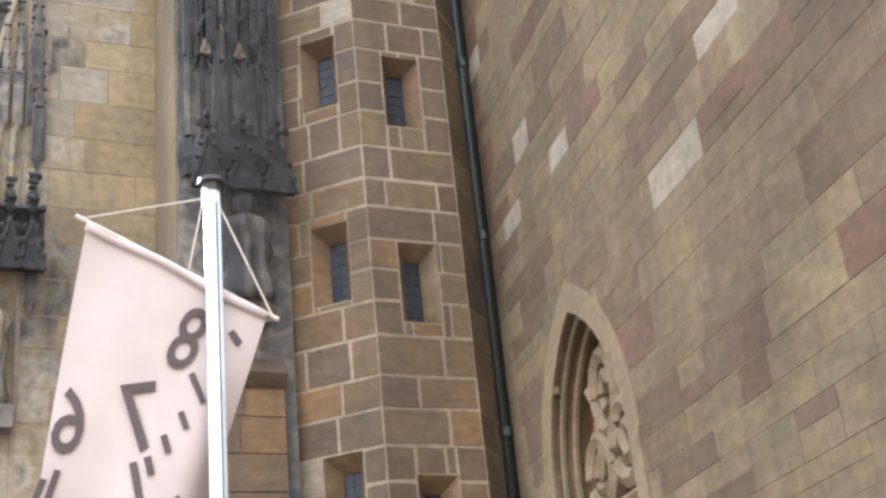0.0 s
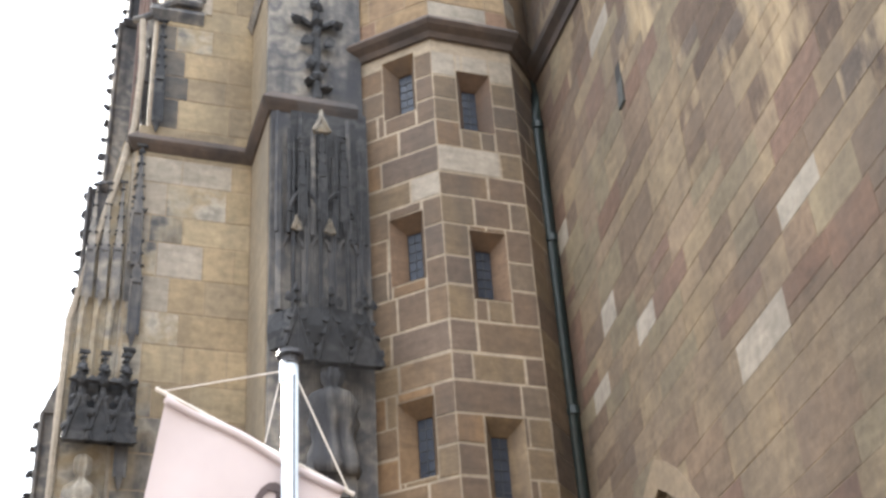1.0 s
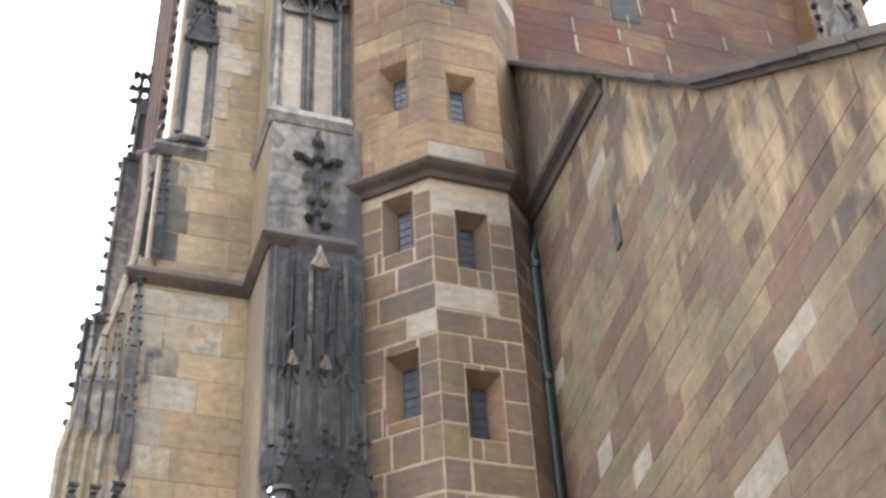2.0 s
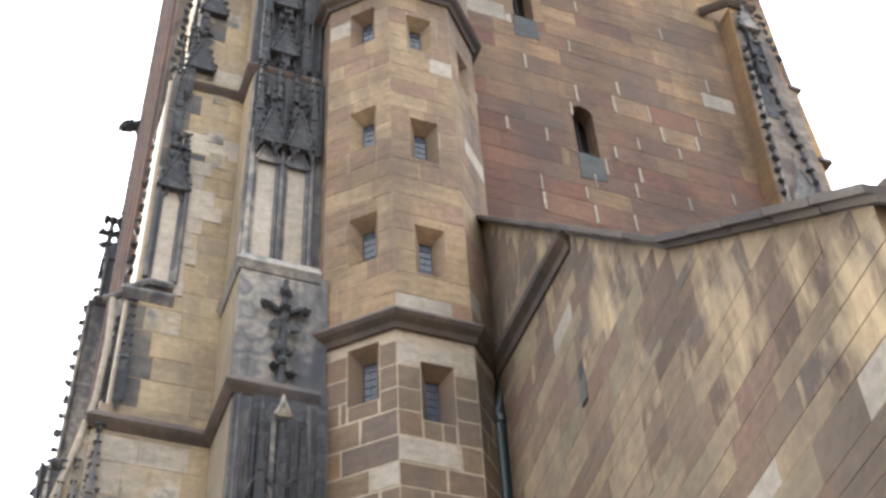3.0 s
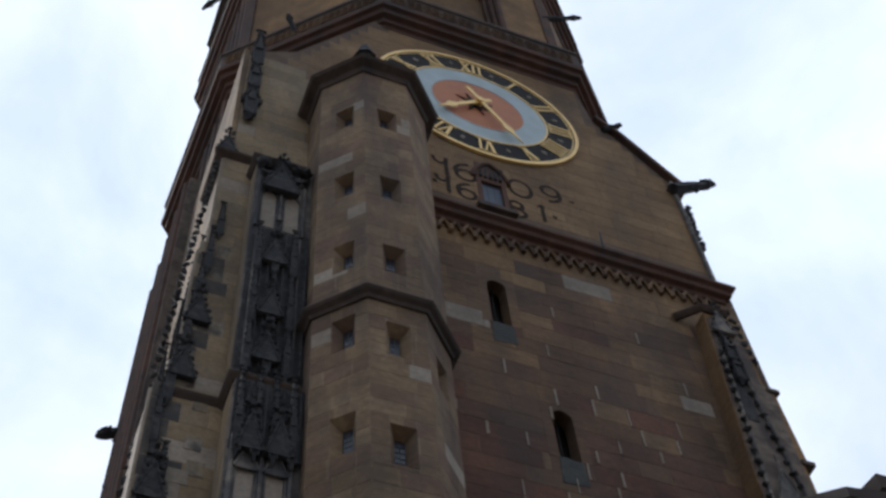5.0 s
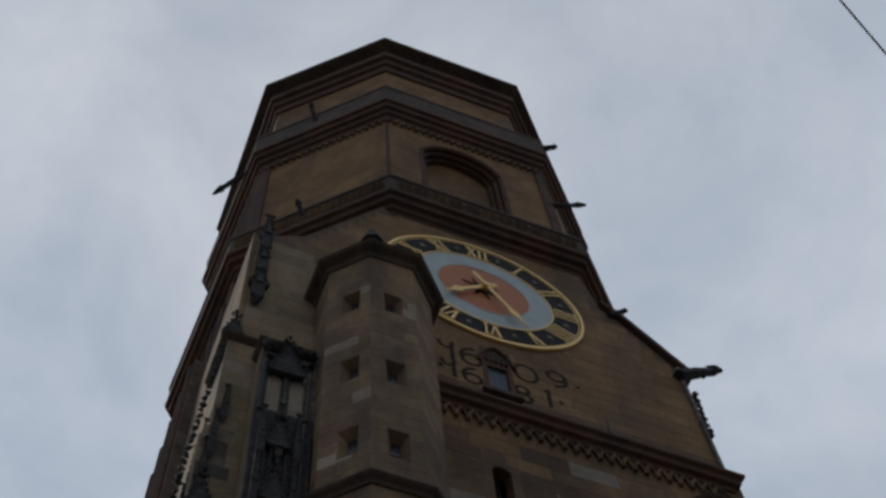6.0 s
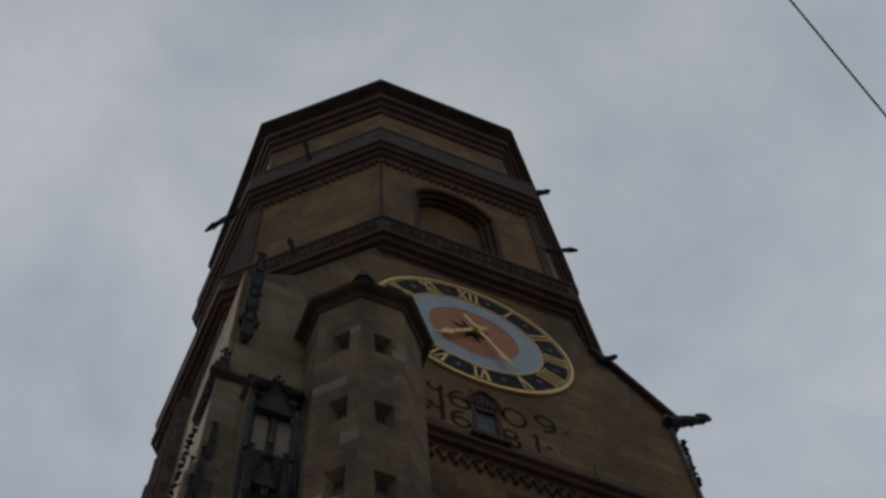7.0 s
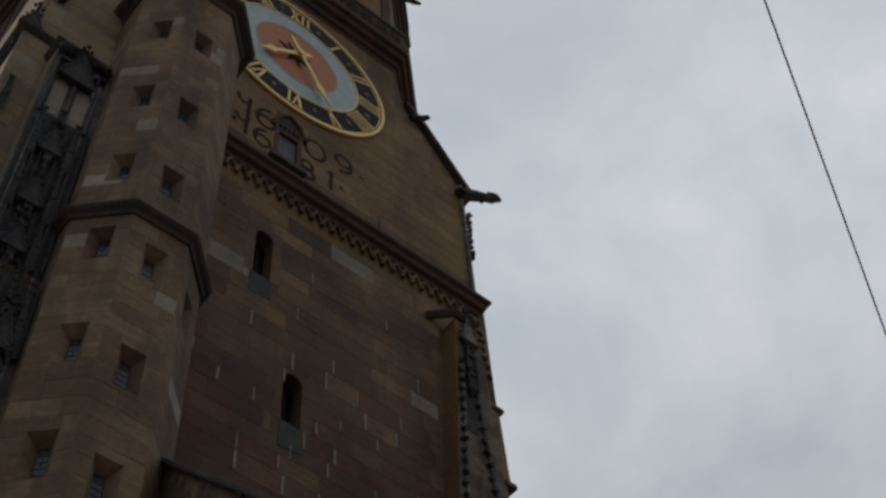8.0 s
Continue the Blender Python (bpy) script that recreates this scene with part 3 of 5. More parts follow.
def tower():
    t = thing("church_tower", (8.4, 19, 0), "massive brown sandstone church tower with octagonal top and dark cornices", "tower")
    m = wall_frame(1.0, TOWER_Y, 1, 0)
    holes = [(8.175 - 1.0, 9.0 - 1.0, 29.62, 31.95), (8.72 - 1.0, 9.62 - 1.0, 20.355, 22.0), (7.75 - 1.0, 8.65 - 1.0, 24.455, 26.3)]
    bm = bmesh.new()
    skin(bm, m, 0.9, 13.95, 0, 28.9, [h for h in holes if h[2] < 28])
    skin(bm, m, 0.9, 13.62, 28.9, 34.4, [h for h in holes if h[2] > 28])
    # the wall's top between raking shoulders
    extrude(bm, [(0.9, 34.4), (13.75, 34.4), (12.2, 36.75), (11.65, 37.25), (11.3, 39.6), (4.6, 39.8), (2.2, 35.4)], m, 0.5)
    wall = part("wall", bm, M_joint_dark, t)
    bm = bmesh.new()
    box(bm, 1.9, 14.5, TOWER_Y + 0.8, 24.0, 0, 34.3)
    part("inner_wall", bm, M_void, t)
    bm = bmesh.new()
    box(bm, 1.78, 1.9, TOWER_Y + 0.01, 24.2, 0, 34.5)
    box(bm, 14.55, 14.62, TOWER_Y + 0.01, 24.2, 0, 34.5)
    part("side_wall", bm, M_turret_up, t)
    # raking coping on the shoulders
    mm = wall_frame(0, TOWER_Y - 0.16, 1, 0)
    for (xa, za), (xb, zb) in (((14.98, 34.35), (13.25, 36.85)), ((13.25, 36.85), (12.6, 37.5))):
        bm = bmesh.new()
        L = math.hypot(xb - xa, zb - za)
        nx, nz = (zb - za) / L * 0.17, (xa - xb) / L * 0.17
        extrude(bm, [(xa, za), (xb, zb), (xb + nx, zb + nz), (xa + nx, za + nz)], mm, 0.9)
        part("raking_coping", bm, M_cornice, t)
    # octagon
    bm = bmesh.new()
    sweep(bm, OCT[3:] + OCT[:3], [(-0.6, 33.0), (0, 33.0), (0, 51.0), (-0.6, 51.0)])
    mm, (xl, xr) = wall_frame(0, OCT[2][1], 1, 0), (OCT[2][0], OCT[3][0])
    arch = [(BELL_X - BELL_R * math.cos(math.pi * j / 24), BELL_Z + BELL_R * math.sin(math.pi * j / 24)) for j in range(25)]
    extrude(bm, [(xl, 33.0), (BELL_X, 33.0), (BELL_X, 41.2), (BELL_X - BELL_R, 41.2), *arch[:13], (BELL_X, 51.0), (xl, 51.0)], mm, 0.6)
    extrude(bm, [(BELL_X, 33.0), (xr, 33.0), (xr, 51.0), (BELL_X, 51.0), *arch[12:], (BELL_X + BELL_R, 41.2), (BELL_X, 41.2)], mm, 0.6)
    sweep(bm, OCT_TOP, [(-0.6, 50.9), (0, 50.9), (0, 58.0), (-0.6, 58.0)], closed=True)
    part("octagon_wall", bm, M_plaster, t, "plain brown stone wall of the octagonal stage")
    for k in (1, 2, 3):
        x, y = OCT[k]
        part("corner_shaft", bm_tube([(x, y + 0.03, 41.2), (x, y + 0.03, 49.3)], 0.07, 6), M_cornice, t)
    for z0, z1 in ((33.0, 39.4), (41.5, 49.3)):
        for f in (0.06, 0.22, 0.38, 0.62, 0.78, 0.94):
            x, y = OCT[1][0] + (OCT[0][0] - OCT[1][0]) * f, OCT[1][1] + (OCT[0][1] - OCT[1][1]) * f
            part("wall_shaft", bm_tube([(x, y, z0), (x, y, z1)], 0.15, 8), M_cornice, t)
    # lower gallery
    bm = bmesh.new()
    sweep(bm, OCT, [(-0.1, 39.3), (0.08, 39.35), (0.12, 39.55), (0.22, 39.6), (0.24, 39.85), (0.4, 39.9), (0.44, 40.15), (0.56, 40.2), (0.58, 40.4), (-0.1, 40.4)], closed=True)
    part("gallery_cornice", bm, M_cornice, t, "dark red-brown stepped stone cornice")
    bm = bmesh.new()
    sweep(bm, OCT, [(0.4, 40.4), (0.54, 40.4), (0.54, 41.35), (0.6, 41.4), (0.6, 41.55), (0.36, 41.55), (0.36, 41.4), (0.4, 41.35)], closed=True)
    para = part("gallery_parapet", bm, M_ledge, t, "carved stone gallery parapet with worn tracery")
    rnd = random.Random(8)
    for k in (1, 2):
        a, b = Vector(OCT[k]), Vector(OCT[k + 1])
        d = (b - a).normalized()
        nrm = Vector((d.y, -d.x))
        n = 11
        for j in range(n):
            c = a + (b - a) * ((j + 0.5) / n) + nrm * 0.55
            bm = bmesh.new()
            for q in range(4):
                ang = math.pi / 4 + q * math.pi / 2
                e = c + d * (0.16 * math.cos(ang))
                ring = [(e.x + d.x * 0.15 * math.cos(s * math.pi / 4), e.y + d.y * 0.15 * math.cos(s * math.pi / 4), 40.87 + 0.17 * math.sin(ang) + 0.15 * math.sin(s * math.pi / 4)) for s in range(9)]
                tube(bm, ring, 0.035, 4)
            part("tracery_quatrefoil", bm, M_tower, para)
    # upper gallery
    bm = bmesh.new()
    sweep(bm, OCT, [(-0.1, 49.2), (0.06, 49.3), (0.1, 49.6), (0.2, 49.65), (0.24, 49.95), (0.36, 50.0), (0.4, 50.3), (0.5, 50.35), (0.5, 50.6), (-0.1, 50.6)], closed=True)
    part("upper_cornice", bm, M_cornice, t, "dark red-brown stepped stone cornice")
    bm = bmesh.new()
    sweep(bm, OCT, [(0.3, 50.6), (0.46, 50.6), (0.46, 52.0), (0.5, 52.05), (0.5, 52.2), (0.28, 52.2)], closed=True)
    part("upper_parapet", bm, M_ledge, t, "blackened stone parapet of the upper gallery")
    frieze(t, OCT[2], OCT[3], 49.4, 0.05, 22, drop=0.36)
    frieze(t, OCT[1], OCT[2], 49.4, 0.05, 19, drop=0.36)
    # eaves and flat tented roof
    bm = bmesh.new()
    sweep(bm, OCT_TOP, [(-0.1, 56.0), (0.1, 56.1), (0.12, 56.6), (0.26, 56.7), (0.28, 57.1), (0.44, 57.2), (0.46, 57.7), (-0.1, 57.9)], closed=True)
    part("eaves_cornice", bm, M_cornice, t)
    bm = bmesh.new()
    sweep(bm, OCT_TOP, [(-0.2, 57.95), (0.75, 58.25), (0.85, 58.3), (0.85, 58.55), (-0.2, 58.9)], closed=True)
    eav = part("eaves_board", bm, M_ledge, t, "dark timber eaves of the tower roof")
    bm = bmesh.new()
    ring = [bm.verts.new((x, y, 58.7)) for x, y in OCT_TOP]
    top = bm.verts.new((8.4, 20.4, 60.4))
    for k in range(8):
        bm.faces.new((ring[k], ring[(k + 1) % 8], top))
    bm.faces.new(ring[::-1])
    part("roof", bm, M_tile, t, "low tented tower roof")
    # belfry arch in the octagon's front
    win = part("belfry_window", bmesh.new(), M_void, t)
    mm = wall_frame(BELL_X, OCT[2][1], 1, 0)

    def round_head(r, z0=41.2):
        return [(r, z0)] + [(r * math.cos(math.pi * j / 24), BELL_Z + r * math.sin(math.pi * j / 24)) for j in range(25)] + [(-r, z0)]
    for r, deep, thick in ((BELL_R - 0.02, 0.0, 0.11), (BELL_R - 0.16, -0.2, 0.1), (BELL_R - 0.3, -0.38, 0.08)):
        part("arch_moulding", bm_tube([mm @ Vector((x, z, deep - 0.06)) for x, z in round_head(r)], thick, 8), M_cornice, win)
    for r, deep in ((BELL_R, 0.22), (BELL_R - 0.17, 0.42)):
        bm = bmesh.new()
        lo, hi = round_head(r - 0.2), round_head(r)
        for j in range(len(lo) - 1):
            sloped_bar(bm, [mm @ Vector((*q, d)) for q, d in ((lo[j], -deep), (hi[j], -deep), (hi[j], -deep - 0.16), (lo[j], -deep - 0.16))],
                       [mm @ Vector((*q, d)) for q, d in ((lo[j + 1], -deep), (hi[j + 1], -deep), (hi[j + 1], -deep - 0.16), (lo[j + 1], -deep - 0.16))])
        part("stepped_reveal", bm, M_cornice, win)
    bm = bmesh.new()
    extrude(bm, round_head(BELL_R + 0.1), mm @ Matrix.Translation((0, 0, -0.6)), 0.1)
    part("arch_infill", bm, M_plaster, win, "walled-up tan stone filling of the arch")
    # small black plates stand in for the shade in the holes
    for k in range(9):
        x, z = -0.9 + 0.42 * (k % 5), 43.2 + 0.8 * (k // 5) + 0.3 * (k % 2)
        part("putlog_hole", bm_box(x - 0.05, x + 0.05, z - 0.05, z + 0.05, -0.64, -0.592, m=mm), M_void, win)
    # dark strips up the corners of the octagon's faces
    for a, b in (((11.95, 13.97), (12.3, 13.97)), ((2.05, 17.6), (2.34, 17.325))):
        bm = bmesh.new()
        sweep(bm, [a, b], [(-0.02, 41.5), (0.07, 41.5), (0.07, 49.2), (-0.02, 49.2)])
        part("corner_strip", bm, M_cornice, t)
    # cornice below the clock with its frieze
    bm = bmesh.new()
    sweep(bm, [(6.3, TOWER_Y), (14.64, TOWER_Y), (14.64, 15.5)], [(-0.05, 28.2), (0.06, 28.25), (0.08, 28.4), (0.2, 28.45), (0.22, 28.62), (0.32, 28.7), (0.32, 28.8), (0.1, 29.1), (-0.05, 29.15)])
    part("clock_cornice", bm, M_cornice, t, "dark moulded stone cornice under the clock")
    frieze(t, (6.3, TOWER_Y), (14.3, TOWER_Y), 28.2, 0.06, 26, drop=0.34)
    part("iron_spike", bm_tube([(11.25, 13.6, 28.8), (11.25, 13.55, 29.45)], 0.05, 5, r2=0.02), M_iron, t)
    # window between the painted dates
    win = part("clock_window", bmesh.new(), M_void, t)
    bm = bmesh.new()
    box(bm, 7.175, 7.3, 29.62, 31.95, -0.25, 0.02, m=m)
    box(bm, 7.875, 8.0, 29.62, 31.95, -0.25, 0.02, m=m)
    box(bm, 7.3, 7.875, 31.0, 31.95, -0.25, 0.012, m=m)
    part("stone_frame", bm, M_cornice, win)
    part("pane", bm_box(7.28, 7.9, 29.6, 31.02, -0.1, -0.08, m=m), M_sky_glass, win, "window pane with grey-blue sky reflection painted into its colour")
    bm = bmesh.new()
    for k in range(1, 3):
        box(bm, 7.3 + k * 0.19, 7.31 + k * 0.19, 29.6, 31.0, -0.08, -0.07, m=m)
    part("glazing_grid", bm, M_lead, win)
    part("sill", bm_box(7.05, 8.12, 29.45, 29.62, -0.2, 0.16, m=m), M_ledge, win)
    bm = bmesh.new()
    tube(bm, [m @ Vector((7.58 + x, z, 0.02)) for x, z in pointed(1.0, 31.1, 32.0)], 0.07, 6)
    part("hood_mould", bm, M_cornice, win)
    bm = bmesh.new()
    for k in range(5):
        tube(bm, [m @ Vector((7.3 + 0.14 * k, 31.2, 0.03)), m @ Vector((7.33 + 0.14 * k, 31.55 + 0.1 * (k % 2), 0.05))], 0.05, 5, r2=0.02)
    part("carved_crest", bm, M_soot, win)
    arched_opening(t, m, 9.17 - 1.0, 20.35, 0.46, 1.5, 0.92, 1.66)
    arched_opening(t, m, 8.2 - 1.0, 24.45, 0.46, 1.7, 0.92, 1.86)
    return t, wall, m, holes


TOWER, TOWER_WALL, TOWER_M, TOWER_HOLES = tower()
gargoyle((14.75, 13.75, 34.15), (16.15, 13.7, 35.15), 0.2, "dark stone gargoyle jutting out at the tower's shoulder", 1)
gargoyle((12.95, 13.8, 36.95), (13.5, 13.7, 37.35), 0.11, "small dark stone spout on the sloping shoulder", 2)
gargoyle((12.35, 13.95, 45.9), (13.7, 13.75, 46.6), 0.13, "slim dark stone spout at the gallery corner", 3)
gargoyle((12.6, 13.6, 51.6), (13.15, 13.4, 51.9), 0.14, "slim dark stone spout below the eaves", 4)
gargoyle((1.6, 18.7, 51.5), (0.61, 20.2, 51.9), 0.15, "long dark waterspout reaching out from the octagon", 5)
gargoyle((3.5, 15.55, 40.9), (3.1, 15.35, 41.7), 0.12, "short dark waterspout on the gallery parapet", 6)
gargoyle((3.5, 15.6, 51.4), (3.06, 15.2, 52.3), 0.12, "short dark waterspout on the upper parapet", 7)
gargoyle((1.75, 23.5, 29.5), (0.95, 23.3, 28.8), 0.22, "crouching dark stone gargoyle on the far buttress", 8)


# ---------------------------------------------------------------- carved buttresses
KNOBS = [mesh_of("crocket", knob(1.0, 40 + k), M_soot) for k in range(4)]


def crockets(parent, a, b, n, r, kind=KNOBS):
    a, b = Vector(a), Vector(b)
    rnd = random.Random(int(a.z * 100))
    for k in range(n):
        ob = new("crocket", kind[rnd.randrange(len(kind))])
        p = a + (b - a) * ((k + 0.5) / n)
        ob.matrix_basis = Matrix.Translation(p) @ Euler((rnd.uniform(0, 6), rnd.uniform(0, 6), 0)).to_matrix().to_4x4() @ Matrix.Diagonal((r, r, r * 0.8, 1))
        attach(ob, parent)


def gablet(parent, x, y, z, w, h, depth=0.12, material=M_soot, face=(1, 0), knobs=4):
    """A small steep gable with leaf-work on its edges and a finial."""
    m = wall_frame(x, y, *face)
    bm = bmesh.new()
    extrude(bm, [(-w / 2, 0), (w / 2, 0), (0.03, h), (-0.03, h)], m @ Matrix.Translation((0, z, depth)), depth)
    g = part("gablet", bm, material, parent)
    bm = bmesh.new()
    for s in (-1, 1):
        tube(bm, [m @ Vector((s * w / 2, z, depth)), m @ Vector((0, z + h, depth))], 0.03, 5)
    tube(bm, [m @ Vector((0, z + h * 0.9, depth * 0.7)), m @ Vector((0, z + h * 1.45, depth * 0.7))], 0.035, 5, r2=0.02)
    part("gablet_moulding", bm, material, g)
    if knobs:
        for s in (-1, 1):
            crockets(g, m @ Vector((s * w / 2, z + 0.05, depth)), m @ Vector((s * 0.05, z + h, depth)), knobs, 0.05)
        for du, dz in ((-0.09, 1.25), (0.09, 1.25), (0, 1.45), (0, 1.2)):
            crockets(g, m @ Vector((du, z + h * dz - 0.02, depth)), m @ Vector((du, z + h * dz + 0.02, depth)), 1, 0.06)
    return g


def lancets(parent, x0, x1, y, z0, z1, n, material, face=(1, 0), tip=M_pale):
    """A row of tall blind panels with pointed heads between round shafts."""
    m = wall_frame(x0, y, *face)
    w = (x1 - x0) / n if face == (1, 0) else x1 / n
    for k in range(n):
        c = (k + 0.5) * w
        bm = bmesh.new()
        tube(bm, [m @ Vector((c + a, b, 0.03)) for a, b in [(-w * 0.36, z0)] + pointed(w * 0.72, z1 - w * 0.75, z1) + [(w * 0.36, z0)]], 0.03, 5)
        part("panel_moulding", bm, material, parent)
        bm = bmesh.new()
        extrude(bm, [(c - w * 0.33, z0), (c + w * 0.33, z0)] + [(c + a, b) for a, b in pointed(w * 0.66, z1 - w * 0.75, z1 - 0.05)[::-1]], m @ Matrix.Translation((0, 0, 0.012)), 0.02)
        part("blind_panel", bm, tip, parent)
    for k in range(n + 1):
        part("shaft", bm_tube([m @ Vector((k * w, z0, 0.05)), m @ Vector((k * w, z1 + 0.35, 0.05))], 0.045, 6), material, parent)


def pinnacle(parent, x, y, z0, z1, w, material=M_soot, n=5):
    """A slim spire with leaf-work up its edges."""
    w *= 0.8
    zm = z0 + (z1 - z0) * 0.4
    bm = bmesh.new()
    taper(bm, x, y, z0 - 0.12, z0 + 0.08, w * 0.15, w * 0.8)
    taper(bm, x, y, z0 + 0.08, zm, w * 0.8, w * 0.8)
    taper(bm, x, y, zm, zm + 0.06, w * 1.1, w * 1.1)
    taper(bm, x, y, zm + 0.06, z1, w * 0.85, w * 0.15)
    for sx in (-1, 1):
        tube(bm, [(x + sx * w * 0.45, y - w * 0.45, z0), (x + sx * w * 0.45, y - w * 0.45, zm)], w * 0.12, 5)
    p = part("pinnacle", bm, material, parent)
    za = z0 + (z1 - z0) * 0.38
    for sx, sy in ((-1, -1), (1, -1), (-1, 1)):
        crockets(p, (x + sx * w * 0.5, y + sy * w * 0.5, za), (x + sx * w * 0.12, y + sy * w * 0.12, z1), n, w * 0.19)
    for du in (-1, 0, 1):
        crockets(p, (x + du * w * 0.3, y, z1 - 0.02), (x + du * w * 0.3, y, z1 + 0.06), 1, w * 0.26)
    return p


def ledge(parent, path, z, out=0.14, h=0.13, material=M_ledge):
    bm = bmesh.new()
    sweep(bm, path, [(-0.03, z - h), (0.04, z - h), (out - 0.03, z - 0.05), (out, z), (out - 0.02, z + 0.04), (0.0, z + 0.2), (-0.03, z + 0.2)])
    return part("weathered_ledge", bm, material, parent)


def south_buttress():
    t = thing("south_buttress", (3.0, 13.2, 0), "tall stepped buttress of soot-blackened carved stone beside the stair turret", "buttress")
    x0, x1 = 2.5, 3.72
    for xa, y, z0, z1 in ((2.47, 12.78, 12.1, 14.4), (2.47, 13.15, 14.4, 19.3), (2.42, 13.34, 19.3, 27.5), (2.5, 12.65, 0, 12.1)):
        body = part("stage", bm_box(xa, x1, y, 13.95, z0, z1), M_weather, t)
    # side facing west is clean yellow stone
    for xa, y, z0, z1 in ((2.5, 12.65, 0, 12.1), (2.47, 12.78, 12.1, 14.4), (2.47, 13.15, 14.4, 19.3), (2.42, 13.34, 19.3, 27.5)):
        part("side_facing", bm_box(xa - 0.014, xa + 0.02, y + 0.1, 13.9, z0 + 0.02, z1 - 0.02), M_panel, t)
    ledge(t, [(2.5, 13.9), (2.5, 12.68), (3.6, 12.68)], 12.1)
    ledge(t, [(2.47, 13.9), (2.47, 12.8), (3.6, 12.8)], 14.4, out=0.1, material=M_weather)
    ledge(t, [(2.47, 13.9), (2.47, 13.2), (3.6, 13.2)], 19.3)
    ledge(t, [(2.42, 13.9), (2.42, 13.36), (3.6, 13.36)], 27.5)
    ledge(t, [(2.5, 13.9), (2.5, 12.65), (3.6, 12.65)], 6.25, out=0.14)
    # niche with canopy, lowest carved stage
    y = 12.65
    part("bracket", bm_box(2.95, 3.4, y - 0.3, y + 0.02, 6.75, 7.0), M_weather, t)
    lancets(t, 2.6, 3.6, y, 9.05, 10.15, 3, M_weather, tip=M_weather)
    bm = bmesh.new()
    sweep(bm, [(2.52, y + 0.02), (2.72, y - 0.2), (3.15, y - 0.3), (3.55, y - 0.2), (3.66, y + 0.02)], [(-0.1, 8.55), (0.02, 8.55), (0.06, 8.75), (0.03, 9.0), (-0.1, 9.0)])
    part("canopy_rim", bm, M_soot, t, "soot-black canopy rim over the niche")
    part("canopy_core", bm_box(2.62, 3.6, y - 0.16, y + 0.02, 8.6, 9.0), M_soot, t)
    for k in range(3):
        gablet(t, 2.75 + 0.4 * k, y - 0.24, 8.3, 0.36, 0.62, depth=0.1, knobs=3)
    part("dark_backing", bm_box(2.74, 3.7, y - 0.03, y + 0.02, 10.1, 12.02), M_soot, t)
    for k in range(7):
        x = 2.6 + 0.165 * k
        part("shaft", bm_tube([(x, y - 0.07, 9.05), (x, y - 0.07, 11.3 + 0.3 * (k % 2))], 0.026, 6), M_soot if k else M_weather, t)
    for k, (dx, top) in enumerate(((0.3, 11.5), (0.55, 11.9), (0.82, 11.6))):
        pinnacle(t, 2.56 + dx, y - 0.1, 10.3, top, 0.13, n=6)
    # blind arches under the pinnacles, with small pale gables
    for k in range(2):
        x = 2.9 + 0.4 * k
        part("blind_arch", bm_tube([(x + a, y - 0.1, b) for a, b in pointed(0.36, 10.4, 10.75)], 0.03, 6), M_soot, t)
        gablet(t, x - 0.1, y - 0.06, 10.14, 0.1, 0.15, depth=0.05, material=M_stained, knobs=0)
    gablet(t, 3.1, y - 0.1, 11.62, 0.2, 0.24, depth=0.06, material=M_stained, knobs=0)
    # fleuron stage
    y = 12.78
    bm = bmesh.new()
    tube(bm, [(3.1, y - 0.06, 12.3), (3.1, y - 0.06, 13.6), (3.1, y - 0.06, 14.15)], 0.07, 8, r2=0.04)
    tube(bm, [(2.88, y - 0.06, 13.66), (3.0, y - 0.06, 13.58), (3.2, y - 0.06, 13.58), (3.32, y - 0.06, 13.66)], 0.05, 8)
    fl = part("fleuron", bm, M_soot, t, "black cross-shaped carved finial")
    for du, dz in ((-0.28, 0), (0.28, 0), (0, 0.3), (0, -0.2), (-0.15, -0.35), (0.15, -0.35), (0, 0), (-0.1, -0.7), (0.1, -0.75), (0.0, -0.95), (-0.12, -1.05), (0.12, -1.1)):
        crockets(fl, (3.1 + du, y - 0.1, 13.58 + dz), (3.1 + du, y - 0.1, 13.62 + dz), 1, 0.085)
    # twin white panels and black canopies
    y = 13.15
    lancets(t, 2.55, 3.5, y, 14.75, 17.35, 2, M_weather, tip=M_pale)
    part("dark_backing", bm_box(2.49, 3.7, y - 0.04, y + 0.02, 17.4, 19.2), M_soot, t)
    for k in range(2):
        gablet(t, 2.79 + 0.47 * k, y - 0.02, 16.95, 0.4, 0.55, depth=0.06, material=M_weather, knobs=0)
        gablet(t, 2.79 + 0.47 * k, y - 0.08, 17.3, 0.44, 0.9, knobs=5)
    for k in range(4):
        pinnacle(t, 2.58 + 0.3 * k, y - 0.12, 17.2, 19.3 + 0.15 * (k % 2), 0.17, n=6)
    # upper carved stage
    y = 13.34
    part("dark_backing", bm_box(2.44, 3.7, y - 0.04, y + 0.02, 19.5, 24.6), M_soot, t)
    for z0, z1 in ((19.6, 21.3), (21.0, 23.0), (22.8, 24.6)):
        for k in range(3):
            pinnacle(t, 2.62 + 0.36 * k, y - 0.12, z0, z1 + 0.2 * (k % 2), 0.17, n=5)
        gablet(t, 2.95, y - 0.1, z0 + 0.3, 0.5, 0.8, knobs=4)
    lancets(t, 2.5, 3.5, y, 24.5, 26.2, 2, M_weather, tip=M_pale)
    gablet(t, 2.95, y - 0.1, 26.0, 0.8, 1.1, knobs=5)
    crockets(t, (2.45, y - 0.12, 27.2), (3.6, y - 0.12, 27.2), 9, 0.15)
